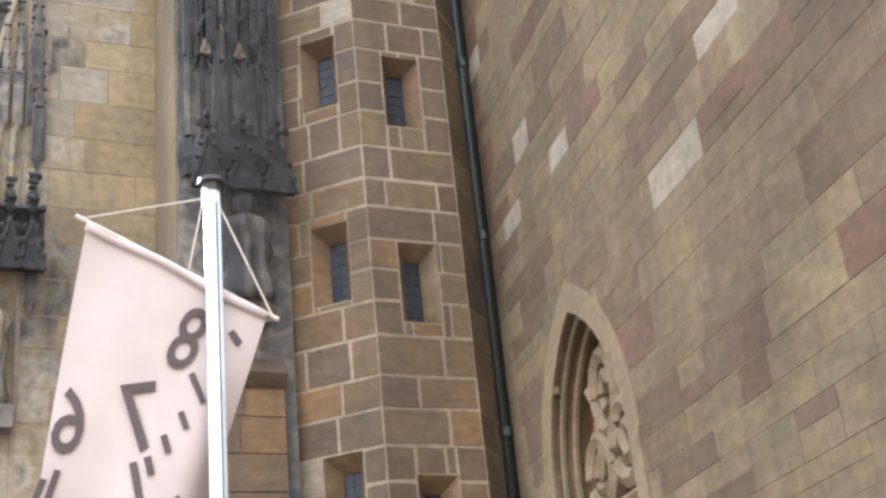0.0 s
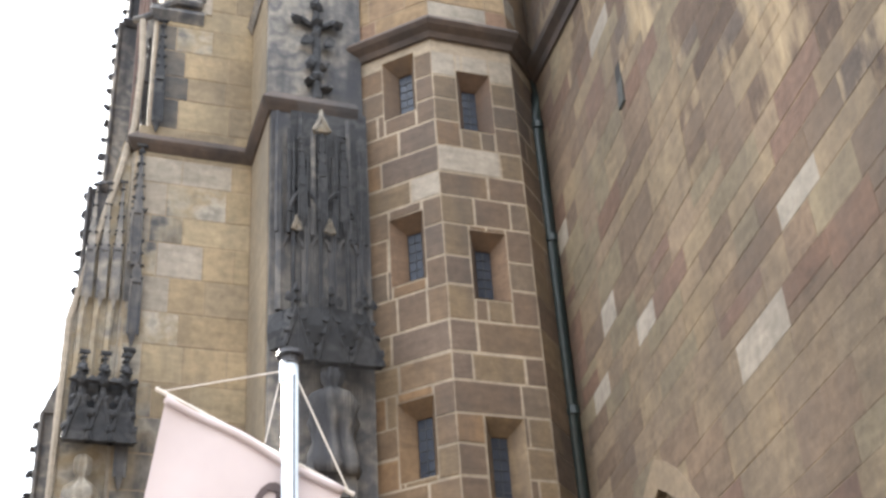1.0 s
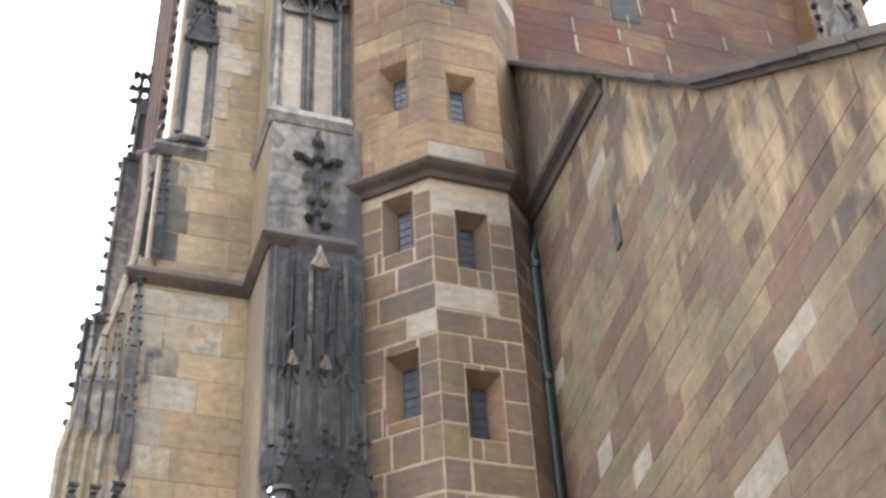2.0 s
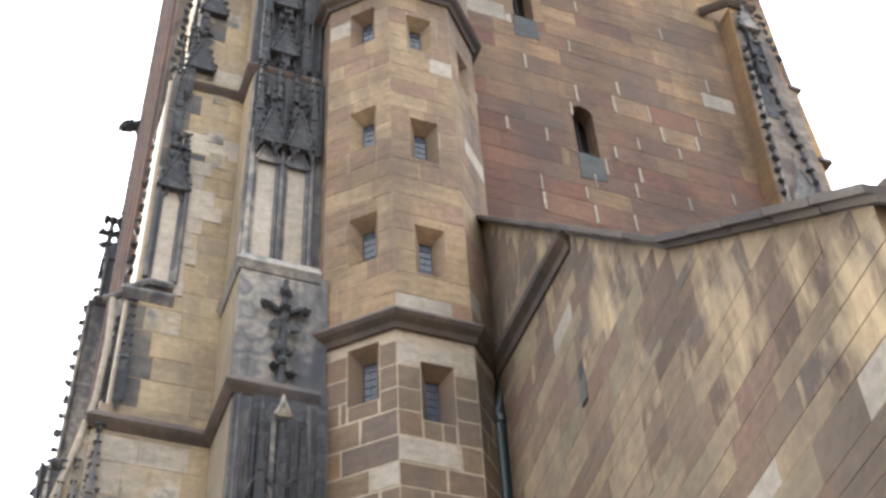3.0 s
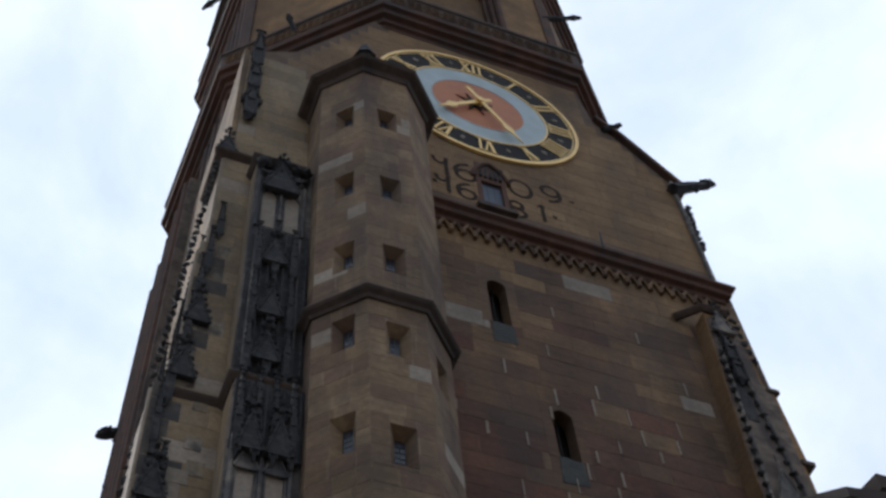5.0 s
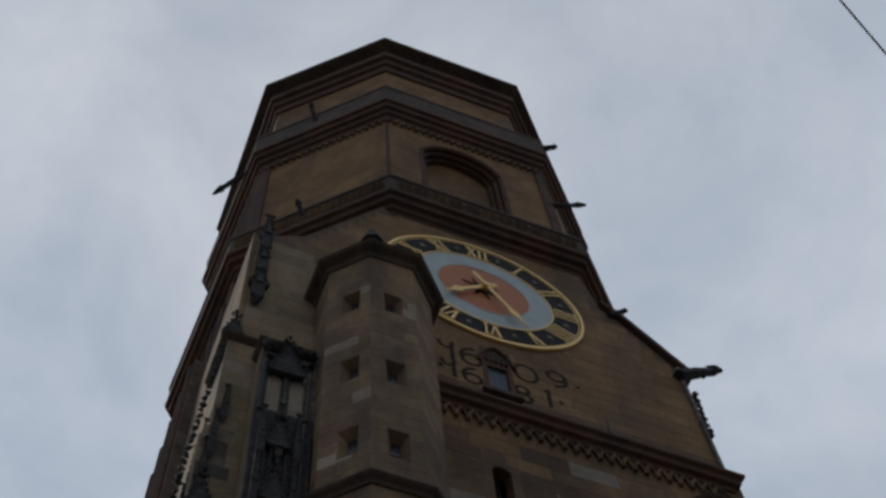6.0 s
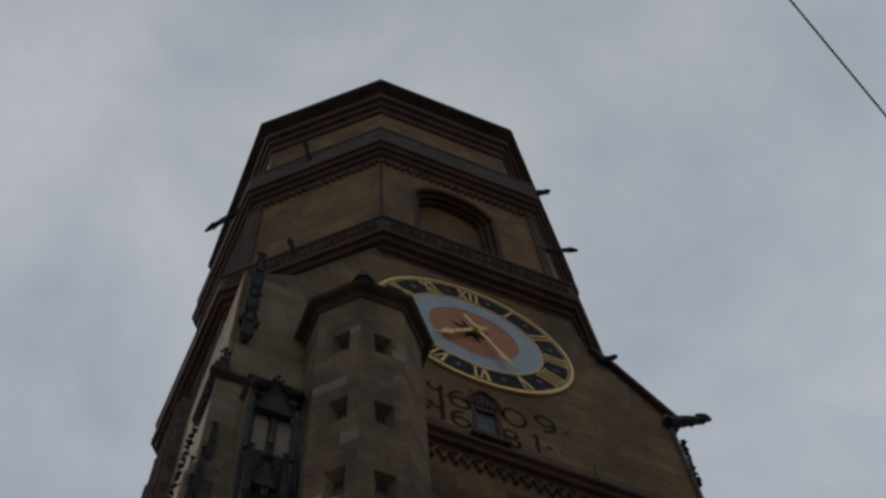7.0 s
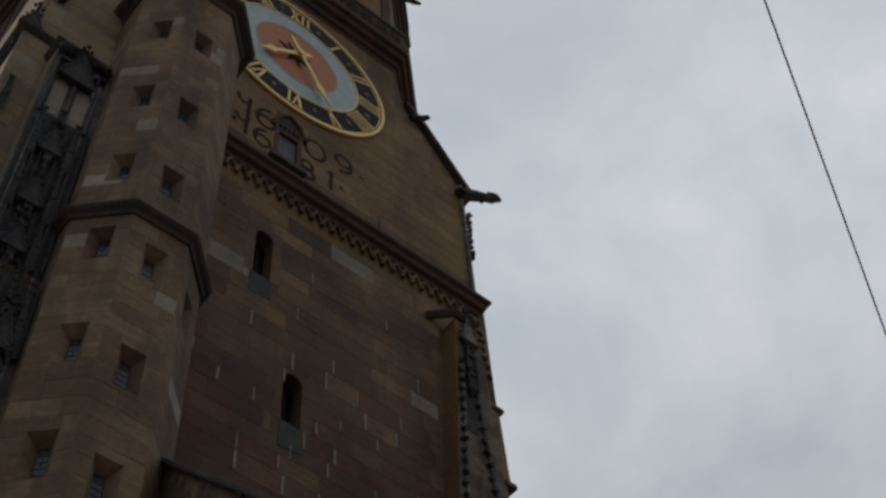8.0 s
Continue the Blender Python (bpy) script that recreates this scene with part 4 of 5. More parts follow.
    crockets(t, (2.5, y - 0.1, 26.7), (3.6, y - 0.1, 26.8), 6, 0.12)
    for y, z0, z1, n in ((12.62, 10.1, 11.9, 8), (13.1, 17.3, 19.3, 8), (13.29, 19.7, 24.3, 8)):
        for k in range(n):
            x = 2.56 + 1.04 * k / (n - 1)
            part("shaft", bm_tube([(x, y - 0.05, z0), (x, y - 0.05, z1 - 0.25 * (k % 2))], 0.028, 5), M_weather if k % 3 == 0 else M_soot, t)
    # ashlar at the foot
    lay = Ashlar(body, wall_frame(2.5, 12.65, 1, 0), most=40, seed=61)
    z = 3.0
    while z < 6.0:
        lay.course(0.02, 1.1, z, z + 0.4, (0.4, 0.8), lambda r, u, v: M_turret)
        z += 0.4
    lay.done()
    # bird net in front of the niche: fine upright threads
    bm = bmesh.new()
    for k in range(26):
        x = 2.75 + k * 0.034
        box(bm, x - 0.0025, x + 0.0025, 12.22, 12.225, 7.6, 12.0)
    ob = part("bird_net", bm, M_iron, t, "fine dark bird netting before the niche")
    tagged(ob, kind="stuff")


south_buttress()


def niche_statue(x, y, z0, tall, slim, material, label):
    bm = bmesh.new()
    prof = [(0.0, 0.24), (0.1, 0.26), (0.25, 0.24), (0.4, 0.2), (0.52, 0.21), (0.62, 0.24), (0.74, 0.22), (0.85, 0.25), (0.93, 0.22), (0.98, 0.15), (1.02, 0.08), (1.06, 0.07), (1.1, 0.11), (1.18, 0.12), (1.25, 0.1), (1.29, 0.05)]
    rings = []
    rnd = random.Random(3)
    for z, r in prof:
        rings.append([bm.verts.new((x + slim * r * (1 + 0.22 * math.sin(7 * a + 2.5 * z) + rnd.uniform(-0.1, 0.1)) * math.cos(a), y + 0.75 * slim * r * (1 + 0.22 * math.sin(7 * a + 2.5 * z) + rnd.uniform(-0.1, 0.1)) * math.sin(a), z0 + z * tall)) for a in [j * math.pi / 16 for j in range(32)]])
    for a, b in zip(rings, rings[1:]):
        for j in range(32):
            bm.faces.new((a[j], a[(j + 1) % 32], b[(j + 1) % 32], b[j]))
    bm.faces.new(rings[0][::-1])
    bm.faces.new(rings[-1])
    ob = new("statue", mesh_of("statue", bm, material, True))
    tagged(ob, label, "statue")


niche_statue(3.17, 12.42, 7.0, 1.0, 1.0, M_weather, "weathered draped stone statue standing in the buttress niche")
niche_statue(0.68, 13.78, 6.2, 1.12, 0.72, M_stained, "pale grey draped stone statue on the corner buttress")


def corner_pier():
    t = thing("corner_buttress", (1.6, 14.4, 0), "stepped corner buttress of yellow sandstone with white repairs, black pinnacles", "buttress")
    stages = ((0.98, 0, 12.1), (1.12, 12.1, 14.4), (1.22, 14.4, 19.35), (1.55, 19.35, 24.0), (1.72, 24.0, 28.2))
    for x, z0, z1 in stages[::-1]:
        body = part("stage", bm_box(x, 2.55, 13.875, 15.2, z0, z1), M_joint, t)
    ledge(t, [(0.98, 15.2), (0.98, 13.9), (2.52, 13.9)], 12.1)
    ledge(t, [(1.55, 15.2), (1.55, 13.9), (2.5, 13.9)], 19.35)
    ledge(t, [(1.12, 15.2), (1.12, 13.9), (1.75, 13.9)], 14.4, out=0.12, material=M_weather)
    ledge(t, [(1.72, 15.2), (1.72, 13.9), (2.4, 13.9)], 28.2, out=0.2)
    m = wall_frame(0.98, 13.875, 1, 0)
    lay = Ashlar(body, m, proud=0.003, gap=0.008, most=170, seed=71)
    rnd = random.Random(12)
    z = 3.2

    def white(r, u, v):
        x = u + 0.98
        if 11.1 < v < 12.1 and x < 1.9:
            return M_pale if x < 1.5 or r.random() < 0.4 else M_stained
        if 9.9 < v < 11.1 and x < 1.75 or 4.0 < v < 9.9 and x < 1.35:
            return M_pale if 9.9 < v < 10.35 or r.random() < 0.2 else M_stained
        if x < 1.62 and (12.3 < v < 14.3 or 17.2 < v < 19.4):
            return M_sooty
        if x < 1.95 and 19.6 < v < 24.5:
            return M_sooty if r.random() < 0.7 else M_stained
        if x < 1.95 and (13.8 < v < 14.3 or 17.4 < v < 18.2):
            return M_stained
        return M_pale if r.random() < 0.06 else M_panel
    while z < 28.0:
        h = rnd.choice((0.4, 0.45, 0.5))
        left = [x for x, a, b in stages if a <= z + 0.05 < b][0] - 0.98
        lay.course(left + 0.01, 1.5, z, min(z + h, 28.1), (0.38, 0.8), white)
        z += h
    lay.done()
    # carved strip along the outer edge
    lancets(t, 1.3, 1.72, 13.87, 14.7, 16.7, 1, M_weather, tip=M_pale)
    for z0, z1, x in ((9.2, 11.0, 1.1), (7.4, 9.0, 1.08), (10.2, 12.0, 1.05), (12.4, 14.2, 1.2), (16.6, 18.4, 1.42), (16.8, 18.0, 1.62), (17.9, 19.6, 1.4), (19.0, 20.9, 1.5), (20.4, 22.4, 1.62), (21.9, 23.8, 1.7), (23.2, 24.9, 1.78), (24.6, 26.0, 1.9)):
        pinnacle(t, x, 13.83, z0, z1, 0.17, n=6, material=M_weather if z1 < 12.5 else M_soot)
        pinnacle(t, x - 0.12, 14.3, z0 + 0.3, z1 + 0.3, 0.16, n=6)
    for z, x in ((16.6, 1.5), (19.7, 1.65), (21.4, 1.75)):
        gablet(t, x, 13.86, z, 0.5, 0.8, knobs=4)
    # stepped white repair stones beside the blind panel
    for k, x in enumerate((1.86, 1.84, 2.0, 1.9, 2.02, 2.3, 2.16, 1.95, 2.05)):
        z = 14.5 + 0.33 * k
        part("repair_block", bm_box(1.71, x, 13.855, 13.9, z + 0.004, z + 0.326), M_pale, t)
    for x, y, z in ((1.9, 2.2, 18.0), (2.0, 2.3, 17.4), (1.95, 2.2, 19.0)):
        part("repair_block", bm_box(x, y, 13.858, 13.9, z, z + 0.34), M_stained, t)
    # curved foot of the panel
    bm = bmesh.new()
    tube(bm, [(1.72, 13.84, 14.62), (1.35, 13.84, 14.62), (1.18, 13.86, 14.5), (1.05, 13.9, 14.36), (0.9, 13.95, 14.3), (0.8, 14.0, 14.3)], 0.075, 7, r2=0.05)
    part("panel_foot", bm, M_weather, t)
    # carved west side: shafts, black canopy and a niche below
    bm = bmesh.new()
    extrude(bm, [(0.33, 0.0), (1.0, 0.0), (1.14, 12.15), (0.82, 12.15), (0.62, 10.8), (0.36, 9.5)], wall_frame(0, 13.95, 1, 0), 1.0)
    part("carved_side", bm, M_stained, t)
    # pale stone colour paints this rib as a sunlit edge
    bm = bmesh.new()
    tube(bm, [(0.36, 13.92, 6.0), (0.37, 13.92, 9.4), (0.6, 13.92, 10.6), (0.8, 13.92, 11.6), (0.93, 13.92, 12.4), (0.96, 13.92, 13.4), (0.92, 13.92, 14.25)], 0.045, 7)
    part("edge_rib", bm, M_pale, t)
    for x in (0.5, 0.66, 0.82, 0.98):
        part("shaft", bm_tube([(x, 13.93, 8.6), (x + 0.02, 13.93, 9.9)], 0.05, 6), M_stained, t)
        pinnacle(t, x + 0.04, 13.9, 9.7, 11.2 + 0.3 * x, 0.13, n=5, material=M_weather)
    part("canopy_core", bm_box(0.46, 1.2, 13.74, 13.96, 7.95, 8.55), M_soot, t)
    for x in (0.58, 0.82, 1.06):
        gablet(t, x, 13.72, 7.75, 0.3, 0.6, depth=0.1, knobs=3)
        pinnacle(t, x, 13.78, 8.2, 8.9, 0.16, n=4)
    part("bracket", bm_box(0.42, 0.95, 13.65, 13.96, 5.95, 6.2), M_weather, t)
    # gable with finial on the top stage
    gablet(t, 1.75, 13.9, 28.2, 0.5, 0.8, knobs=3)
    # west edge: weathered ribs with leaf-work, their sunlit look painted as pale stone
    for x, z0, z1 in stages:
        part("edge_rib", bm_tube([(x - 0.01, 13.93, z0), (x - 0.01, 13.93, z1)], 0.032, 6), M_pale, t)
    crockets(t, (1.2, 13.95, 19.6), (1.62, 13.95, 28.0), 34, 0.075)
    crockets(t, (0.9, 14.6, 6.5), (1.05, 14.6, 14.2), 26, 0.09)
    crockets(t, (1.15, 15.1, 14.6), (1.25, 15.1, 19.35), 16, 0.09)


corner_pier()


def shoulder_pinnacle():
    t = thing("corner_pinnacle", (2.12, 13.8, 29.3), "slim soot-black carved pinnacle on the tower's shoulder", "pinnacle")
    part("strip", bm_box(1.98, 2.3, 13.8, 13.905, 30.6, 33.0), M_soot, t)
    for z0, z1 in ((30.2, 32.2), (31.8, 33.6), (33.2, 35.6)):
        pinnacle(t, 2.12, 13.76, z0, z1, 0.36, n=5)
    gablet(t, 2.12, 13.82, 31.0, 0.5, 0.8, knobs=4)


shoulder_pinnacle()


def far_buttress():
    t = thing("west_buttress", (0.9, 23.5, 0), "distant stepped buttress with leaf-carved edge and stone finial", "buttress")
    for x, z0, z1 in ((0.3, 0, 12.4), (0.72, 12.4, 17.6), (1.0, 17.6, 22.2), (1.2, 22.2, 23.8), (1.55, 23.8, 30)):
        part("stage", bm_box(x, 2.3, 22.9, 24.2, z0, z1), M_weather, t)
    for x, z0, z1 in ((0.3, 8.5, 12.4), (0.72, 12.4, 17.6), (1.0, 17.6, 22.2), (1.2, 22.2, 23.8), (1.5, 24.0, 29)):
        part("edge_rib", bm_tube([(x + 0.02, 22.88, z0), (x + 0.02, 22.88, z1)], 0.05, 6), M_weather, t)
        crockets(t, (x - 0.1, 22.95, z0 + 0.2), (x - 0.02, 22.95, z1), int((z1 - z0) * 2.2), 0.1)
        ledge(t, [(x, 24.2), (x, 22.9), (x + 0.5, 22.9)], z0 + 0.05, out=0.14, material=M_weather)
    bm = bmesh.new()
    extrude(bm, [(0.3, 12.4), (0.95, 12.4), (0.72, 13.6)], wall_frame(0, 22.85, 1, 0), 0.8)
    part("small_gable", bm, M_weather, t)
    bm = bmesh.new()
    extrude(bm, [(1.1, 23.6), (1.9, 23.6), (1.7, 24.5), (1.25, 24.1)], wall_frame(0, 22.85, 1, 0), 0.8)
    part("small_gable", bm, M_weather, t)
    bm = bmesh.new()
    tube(bm, [(1.2, 23.2, 23.7), (1.2, 23.2, 25.2)], 0.09, 6, r2=0.06)
    fin = part("finial", bm, M_soot, t)
    for z in (24.3, 24.75, 25.2):
        for dx in (-0.16, 0.0, 0.16):
            crockets(fin, (1.2 + dx, 23.2, z), (1.2 + dx, 23.2, z + 0.05), 1, 0.13)
    # side wall of the tower seen beyond
    part("wall_beyond", bm_box(1.5, 2.3, 19.0, 23.6, 0, 36), M_stone_facing, t)
    for y in (19.3, 20.3, 21.3, 22.3, 23.3):
        part("wall_shaft", bm_tube([(1.5, y, 12.0), (1.5, y, 36.0)], 0.13, 8), M_cornice, t)


far_buttress()


def east_buttress():
    t = thing("east_buttress", (14.4, 13.6, 0), "buttress at the tower's far corner with black leaf-carved tracery strips", "buttress")
    y = 13.45
    bm = bmesh.new()
    m = wall_frame(0, y, 1, 0)
    extrude(bm, [(12.8, 12), (14.5, 12), (14.46, 21.6), (14.58, 21.75), (14.52, 23.95), (14.3, 24.3), (14.34, 26.4), (14.0, 27.1), (13.42, 26.7), (13.06, 21.0)], m, 2.0)
    part("core", bm, M_plaster, t)
    bm = bmesh.new()
    extrude(bm, [(13.0, 19.0), (14.4, 19.0), (14.38, 21.6), (14.44, 23.9), (14.22, 24.3), (14.26, 26.3), (13.95, 26.9), (13.46, 26.5), (13.12, 21.5)], wall_frame(0, y - 0.012, 1, 0), 0.05)
    part("facing", bm, M_stone_facing, t, "brown-grey weathered stone facing")
    crockets(t, (13.14, y - 0.05, 20.0), (13.44, y - 0.05, 25.2), 15, 0.085)
    crockets(t, (14.08, y - 0.05, 20.2), (13.72, y - 0.05, 25.0), 13, 0.085)
    crockets(t, (14.34, y, 25.0), (14.16, y, 27.2), 7, 0.1)
    for xa, xb in ((13.2, 13.5), (14.14, 13.78)):
        part("edge_rib", bm_tube([(xa, y - 0.03, 19.8), (xb, y - 0.03, 25.3)], 0.05, 6), M_weather, t)
    gablet(t, 13.66, y - 0.01, 19.8, 0.8, 1.2, material=M_weather, knobs=0)
    gablet(t, 13.72, y - 0.02, 25.9, 0.6, 0.8, material=M_weather, knobs=3)
    part("dark_backing", bm_box(13.46, 13.74, y - 0.03, y, 22.7, 24.2), M_soot, t)
    for z in (24.0, 24.7):
        pinnacle(t, 13.64, y - 0.06, z, z + 1.2, 0.34, n=4)
    crockets(t, (13.45, y - 0.05, 19.7), (13.95, y - 0.05, 19.8), 4, 0.17)
    for z, x in ((21.6, 14.5), (24.0, 14.42)):
        part("weathered_ledge", bm_box(x - 0.1, x + 0.2, y - 0.06, y + 1.2, z, z + 0.12), M_ledge, t)
    ledge(t, [(12.9, 13.88), (13.38, 13.42), (14.05, 13.42)], 26.85, out=0.14)
    # pinnacle run above the cornice
    crockets(t, (14.78, 13.9, 30.9), (14.86, 13.9, 33.4), 9, 0.1)
    part("edge_rib", bm_tube([(14.62, 13.86, 29.2), (14.62, 13.86, 34.6)], 0.08, 6), M_weather, t)


east_buttress()

# ---------------------------------------------------------------- aisle: the long wall that comes towards the viewer
A_START, A_DIR = Vector((6.261, 13.4)), Vector((-0.13917, -0.99027))
A_LEN = 9.13
A_CORNER = A_START + A_DIR * A_LEN
A_END = A_CORNER.y
KINK = 6.358


def cope(u):
    """Height of the sloping top of the aisle's end wall, u metres out from the tower."""
    return 10.14 + (KINK - u) * (1.101 if u < KINK else 0.842)


def aisle():
    t = thing("church_aisle", (8.5, 9, 0), "aisle end wall of mixed brown sandstone blocks under sloping coping", "church")
    m = wall_frame(A_START.x, A_START.y, A_DIR.x, A_DIR.y)          # u runs towards the viewer
    W = A_LEN
    arch_u, arch_w, arch_s, arch_t = 3.07, 2.0, 4.65, 6.21
    bm = bmesh.new()
    rim = [(arch_u + a, b) for a, b in pointed(arch_w, arch_s, arch_t, 8)]
    mid = len(rim) // 2
    lf = [(0, 0), (arch_u - arch_w / 2, 0), *rim[:mid + 1], (arch_u, cope(arch_u)), (0, cope(0))]
    rt = [*rim[mid:], (arch_u + arch_w / 2, 0), (W, 0), (W, cope(W)), (KINK, cope(KINK)), (arch_u, cope(arch_u))]
    extrude(bm, lf, m, 0.7)
    extrude(bm, rt, m, 0.7)
    wall = part("wall", bm, M_joint_mid, t)
    # arched window: moulded ring, deep reveal, carved tracery
    win = part("arched_window", bmesh.new(), M_void, t)
    ringb = bmesh.new()
    inner = pointed(arch_w * 1.0, arch_s, arch_t, 8)
    outer = pointed(arch_w * 1.26, arch_s, arch_s + (arch_t - arch_s) * 1.19, 8)
    for k in range(len(inner) - 1):
        sloped_bar(ringb, [m @ Vector((arch_u + a, b, o)) for (a, b), o in ((inner[k], -0.1), (outer[k], -0.1), (outer[k], 0.022), (inner[k], 0.022))],
                   [m @ Vector((arch_u + a, b, o)) for (a, b), o in ((inner[k + 1], -0.1), (outer[k + 1], -0.1), (outer[k + 1], 0.022), (inner[k + 1], 0.022))])
    for s in (-1, 1):
        box(ringb, arch_u + s * arch_w / 2 - (0.22 if s < 0 else 0), arch_u + s * arch_w / 2 + (0.22 if s > 0 else 0), 2.4, arch_s, -0.1, 0.022, m=m)
    part("arch_ring", ringb, M_smooth, win, "smooth tan stone arch ring")
    for k, (g, r, o) in enumerate(((0.97, 0.035, -0.1), (0.92, 0.04, -0.22))):
        bm = bmesh.new()
        pts = [(arch_u + a, b) for a, b in pointed(arch_w * g, arch_s, arch_s + (arch_t - arch_s) * g, 8)]
        tube(bm, [m @ Vector((a, b, o)) for a, b in [(pts[0][0], 1.0)] + pts + [(pts[-1][0], 1.0)]], r, 6)
        part("arch_moulding", bm, M_aisle, win)
    bm = bmesh.new()
    box(bm, arch_u - 1.0, arch_u + 1.0, 0.8, 6.6, -0.45, -0.4, m=m)
    part("sunk_panel", bm, M_plaster, win)
    fm = m @ Matrix.Translation((arch_u, -0.12, -0.28)) @ Matrix.Diagonal((1.09, 1, 1, 1))

    def bar(pts, r, sides):
        part("tracery_bar", bm_tube(pts, r, sides), M_smooth, win)

    def loop(cx, cz, rx, rz, a0=0, a1=360, r=0.06, n=14):
        bar([fm @ Vector((cx + rx * math.cos(radians(a0 + (a1 - a0) * k / n)), cz + rz * math.sin(radians(a0 + (a1 - a0) * k / n)), 0)) for k in range(n + 1)], r, 6)
    loop(-0.3, 4.8, 0.27, 0.34, 0, 360, 0.1)
    loop(0.32, 4.92, 0.27, 0.36, 0, 360, 0.1)
    loop(0.02, 5.5, 0.24, 0.38, 0, 360, 0.1)
    loop(-0.5, 5.2, 0.3, 0.5, -60, 60, 0.09)
    loop(0.5, 5.2, 0.3, 0.5, 120, 240, 0.09)
    loop(-0.3, 4.8, 0.12, 0.16, 40, 300, 0.07)
    loop(0.32, 4.92, 0.12, 0.16, -120, 140, 0.07)
    loop(0.02, 5.5, 0.1, 0.18, 0, 250, 0.07)
    for x in (-0.27, 0.27):
        bar([fm @ Vector((x, 1.0, 0)), fm @ Vector((x, 4.3, 0))], 0.07, 6)
    for x in (-0.54, 0, 0.54):
        loop(x, 4.05, 0.26, 0.34, 0, 180, 0.06, 8)
    bar([fm @ Vector((-0.85, 4.42, 0)), fm @ Vector((0.85, 4.42, 0))], 0.06, 6)
    # slit with a sloping sill
    su = 3.786
    sl = part("slit_window", bmesh.new(), M_void, t)
    # flush black plate paints the shade of the slit; nothing is cut here
    part("dark_slot", bm_box(su - 0.085, su + 0.085, 10.37, 10.87, -0.004, 0.006, m=m), M_void, sl)
    bm = bmesh.new()
    sloped_bar(bm, [m @ Vector(p) for p in ((su - 0.085, 10.31, 0.03), (su - 0.085, 10.66, 0.008), (su - 0.085, 10.31, 0.0))], [m @ Vector(p) for p in ((su + 0.085, 10.31, 0.03), (su + 0.085, 10.66, 0.008), (su + 0.085, 10.31, 0.0))])
    part("sloping_sill", bm, M_slate, sl)
    # string course that carries on the turret's lower ring
    bm = bmesh.new()
    prof = [(-0.04, -0.2), (0.04, -0.2), (0.06, -0.1), (0.15, -0.03), (0.17, 0.03), (0.0, 0.2), (-0.04, 0.2)]
    sloped_bar(bm, [m @ Vector((0.35, RING1 + 0.03 + z, o)) for o, z in prof], [m @ Vector((4.05, RING1 - 0.71 + z, o)) for o, z in prof])
    part("string_course", bm, M_ledge, t)
    # coping stones
    for (ua, ub), n in (((0.41, KINK), 9), ((KINK, W + 0.14), 5)):
        for k in range(n):
            a, b = ua + (ub - ua) * k / n, ua + (ub - ua) * (k + 1) / n
            bm = bmesh.new()
            za, zb = cope(a), cope(b)
            for lo, hi, o in ((-0.04, 0.03, 0.07), (0.03, 0.12, 0.14)):
                sloped_bar(bm, [m @ Vector((a + 0.006, za + v, q)) for v, q in ((lo, o), (lo, -0.9), (hi, -0.9), (hi, o))], [m @ Vector((b - 0.006, zb + v, q)) for v, q in ((lo, o), (lo, -0.9), (hi, -0.9), (hi, o))])
            part("coping_stone", bm, M_coping, t)
    # flank wall that faces the street, with a hooded window
    cx, cy, ct = A_CORNER.x, A_CORNER.y, cope(W)
    m2 = wall_frame(cx, cy, 1, 0)
    bm = bmesh.new()
    hole = [(0.42, 1.72, 2.6, 7.35)]
    skin(bm, m2, 0, 26, 0, ct, hole)
    flank = part("flank_wall", bm, M_joint, t)
    part("flank_inside", bm_box(cx + 0.4, cx + 26, cy + 0.75, cy + 0.85, 0, ct - 0.4), M_void, t)
    bm = bmesh.new()
    sweep(bm, [(cx + 0.1, cy), (cx + 26, cy)], [(-0.05, ct - 0.16), (0.05, ct - 0.15), (0.1, ct), (0.16, ct + 0.04), (0.17, ct + 0.16), (-0.05, ct + 0.2)])
    part("eaves_cornice", bm, M_coping, t)
    win2 = part("flank_window", bmesh.new(), M_void, t)
    for g, o, r in ((1.0, 0.05, 0.08), (0.86, -0.05, 0.06), (0.74, -0.16, 0.05)):
        bm = bmesh.new()
        pts = pointed(1.3 * g, 6.1, 6.1 + 1.15 * g, 8)
        tube(bm, [m2 @ Vector((1.07 + a, b, o)) for a, b in [(pts[0][0], 2.6)] + pts + [(pts[-1][0], 2.6)]], r, 6)
        part("arch_moulding", bm, M_crust, win2)
    rim2 = [(1.07 + a, b) for a, b in pointed(1.1, 6.1, 7.15, 8)]
    k2 = len(rim2) // 2
    bm = bmesh.new()
    extrude(bm, [(0.42, 2.6), (0.52, 2.6), *rim2[:k2 + 1], (1.07, 7.35), (0.42, 7.35)], m2 @ Matrix.Translation((0, 0, 0.006)), 0.4)
    extrude(bm, [*rim2[k2:], (1.62, 2.6), (1.72, 2.6), (1.72, 7.35), (1.07, 7.35)], m2 @ Matrix.Translation((0, 0, 0.006)), 0.4)
    part("stone_surround", bm, M_crust, win2)
    part("pane", bm_box(0.4, 1.75, 2.5, 7.35, -0.5, -0.47, m=m2), M_glass, win2)
    # lean-to roof
    bm = bmesh.new()
    k_xy = A_START + A_DIR * KINK
    vs = [bm.verts.new(p) for p in ((cx + 0.5, cy + 0.1, ct - 0.05), (cx + 26, cy + 0.1, ct - 0.05), (cx + 26, 13.8, 15.2), (7.0, 13.8, 15.2), (k_xy.x + 0.5, k_xy.y, cope(KINK) - 0.2), (cx + 26, k_xy.y, cope(KINK) - 0.2))]
    bm.faces.new((vs[0], vs[1], vs[5], vs[4]))
    bm.faces.new((vs[4], vs[5], vs[2], vs[3]))
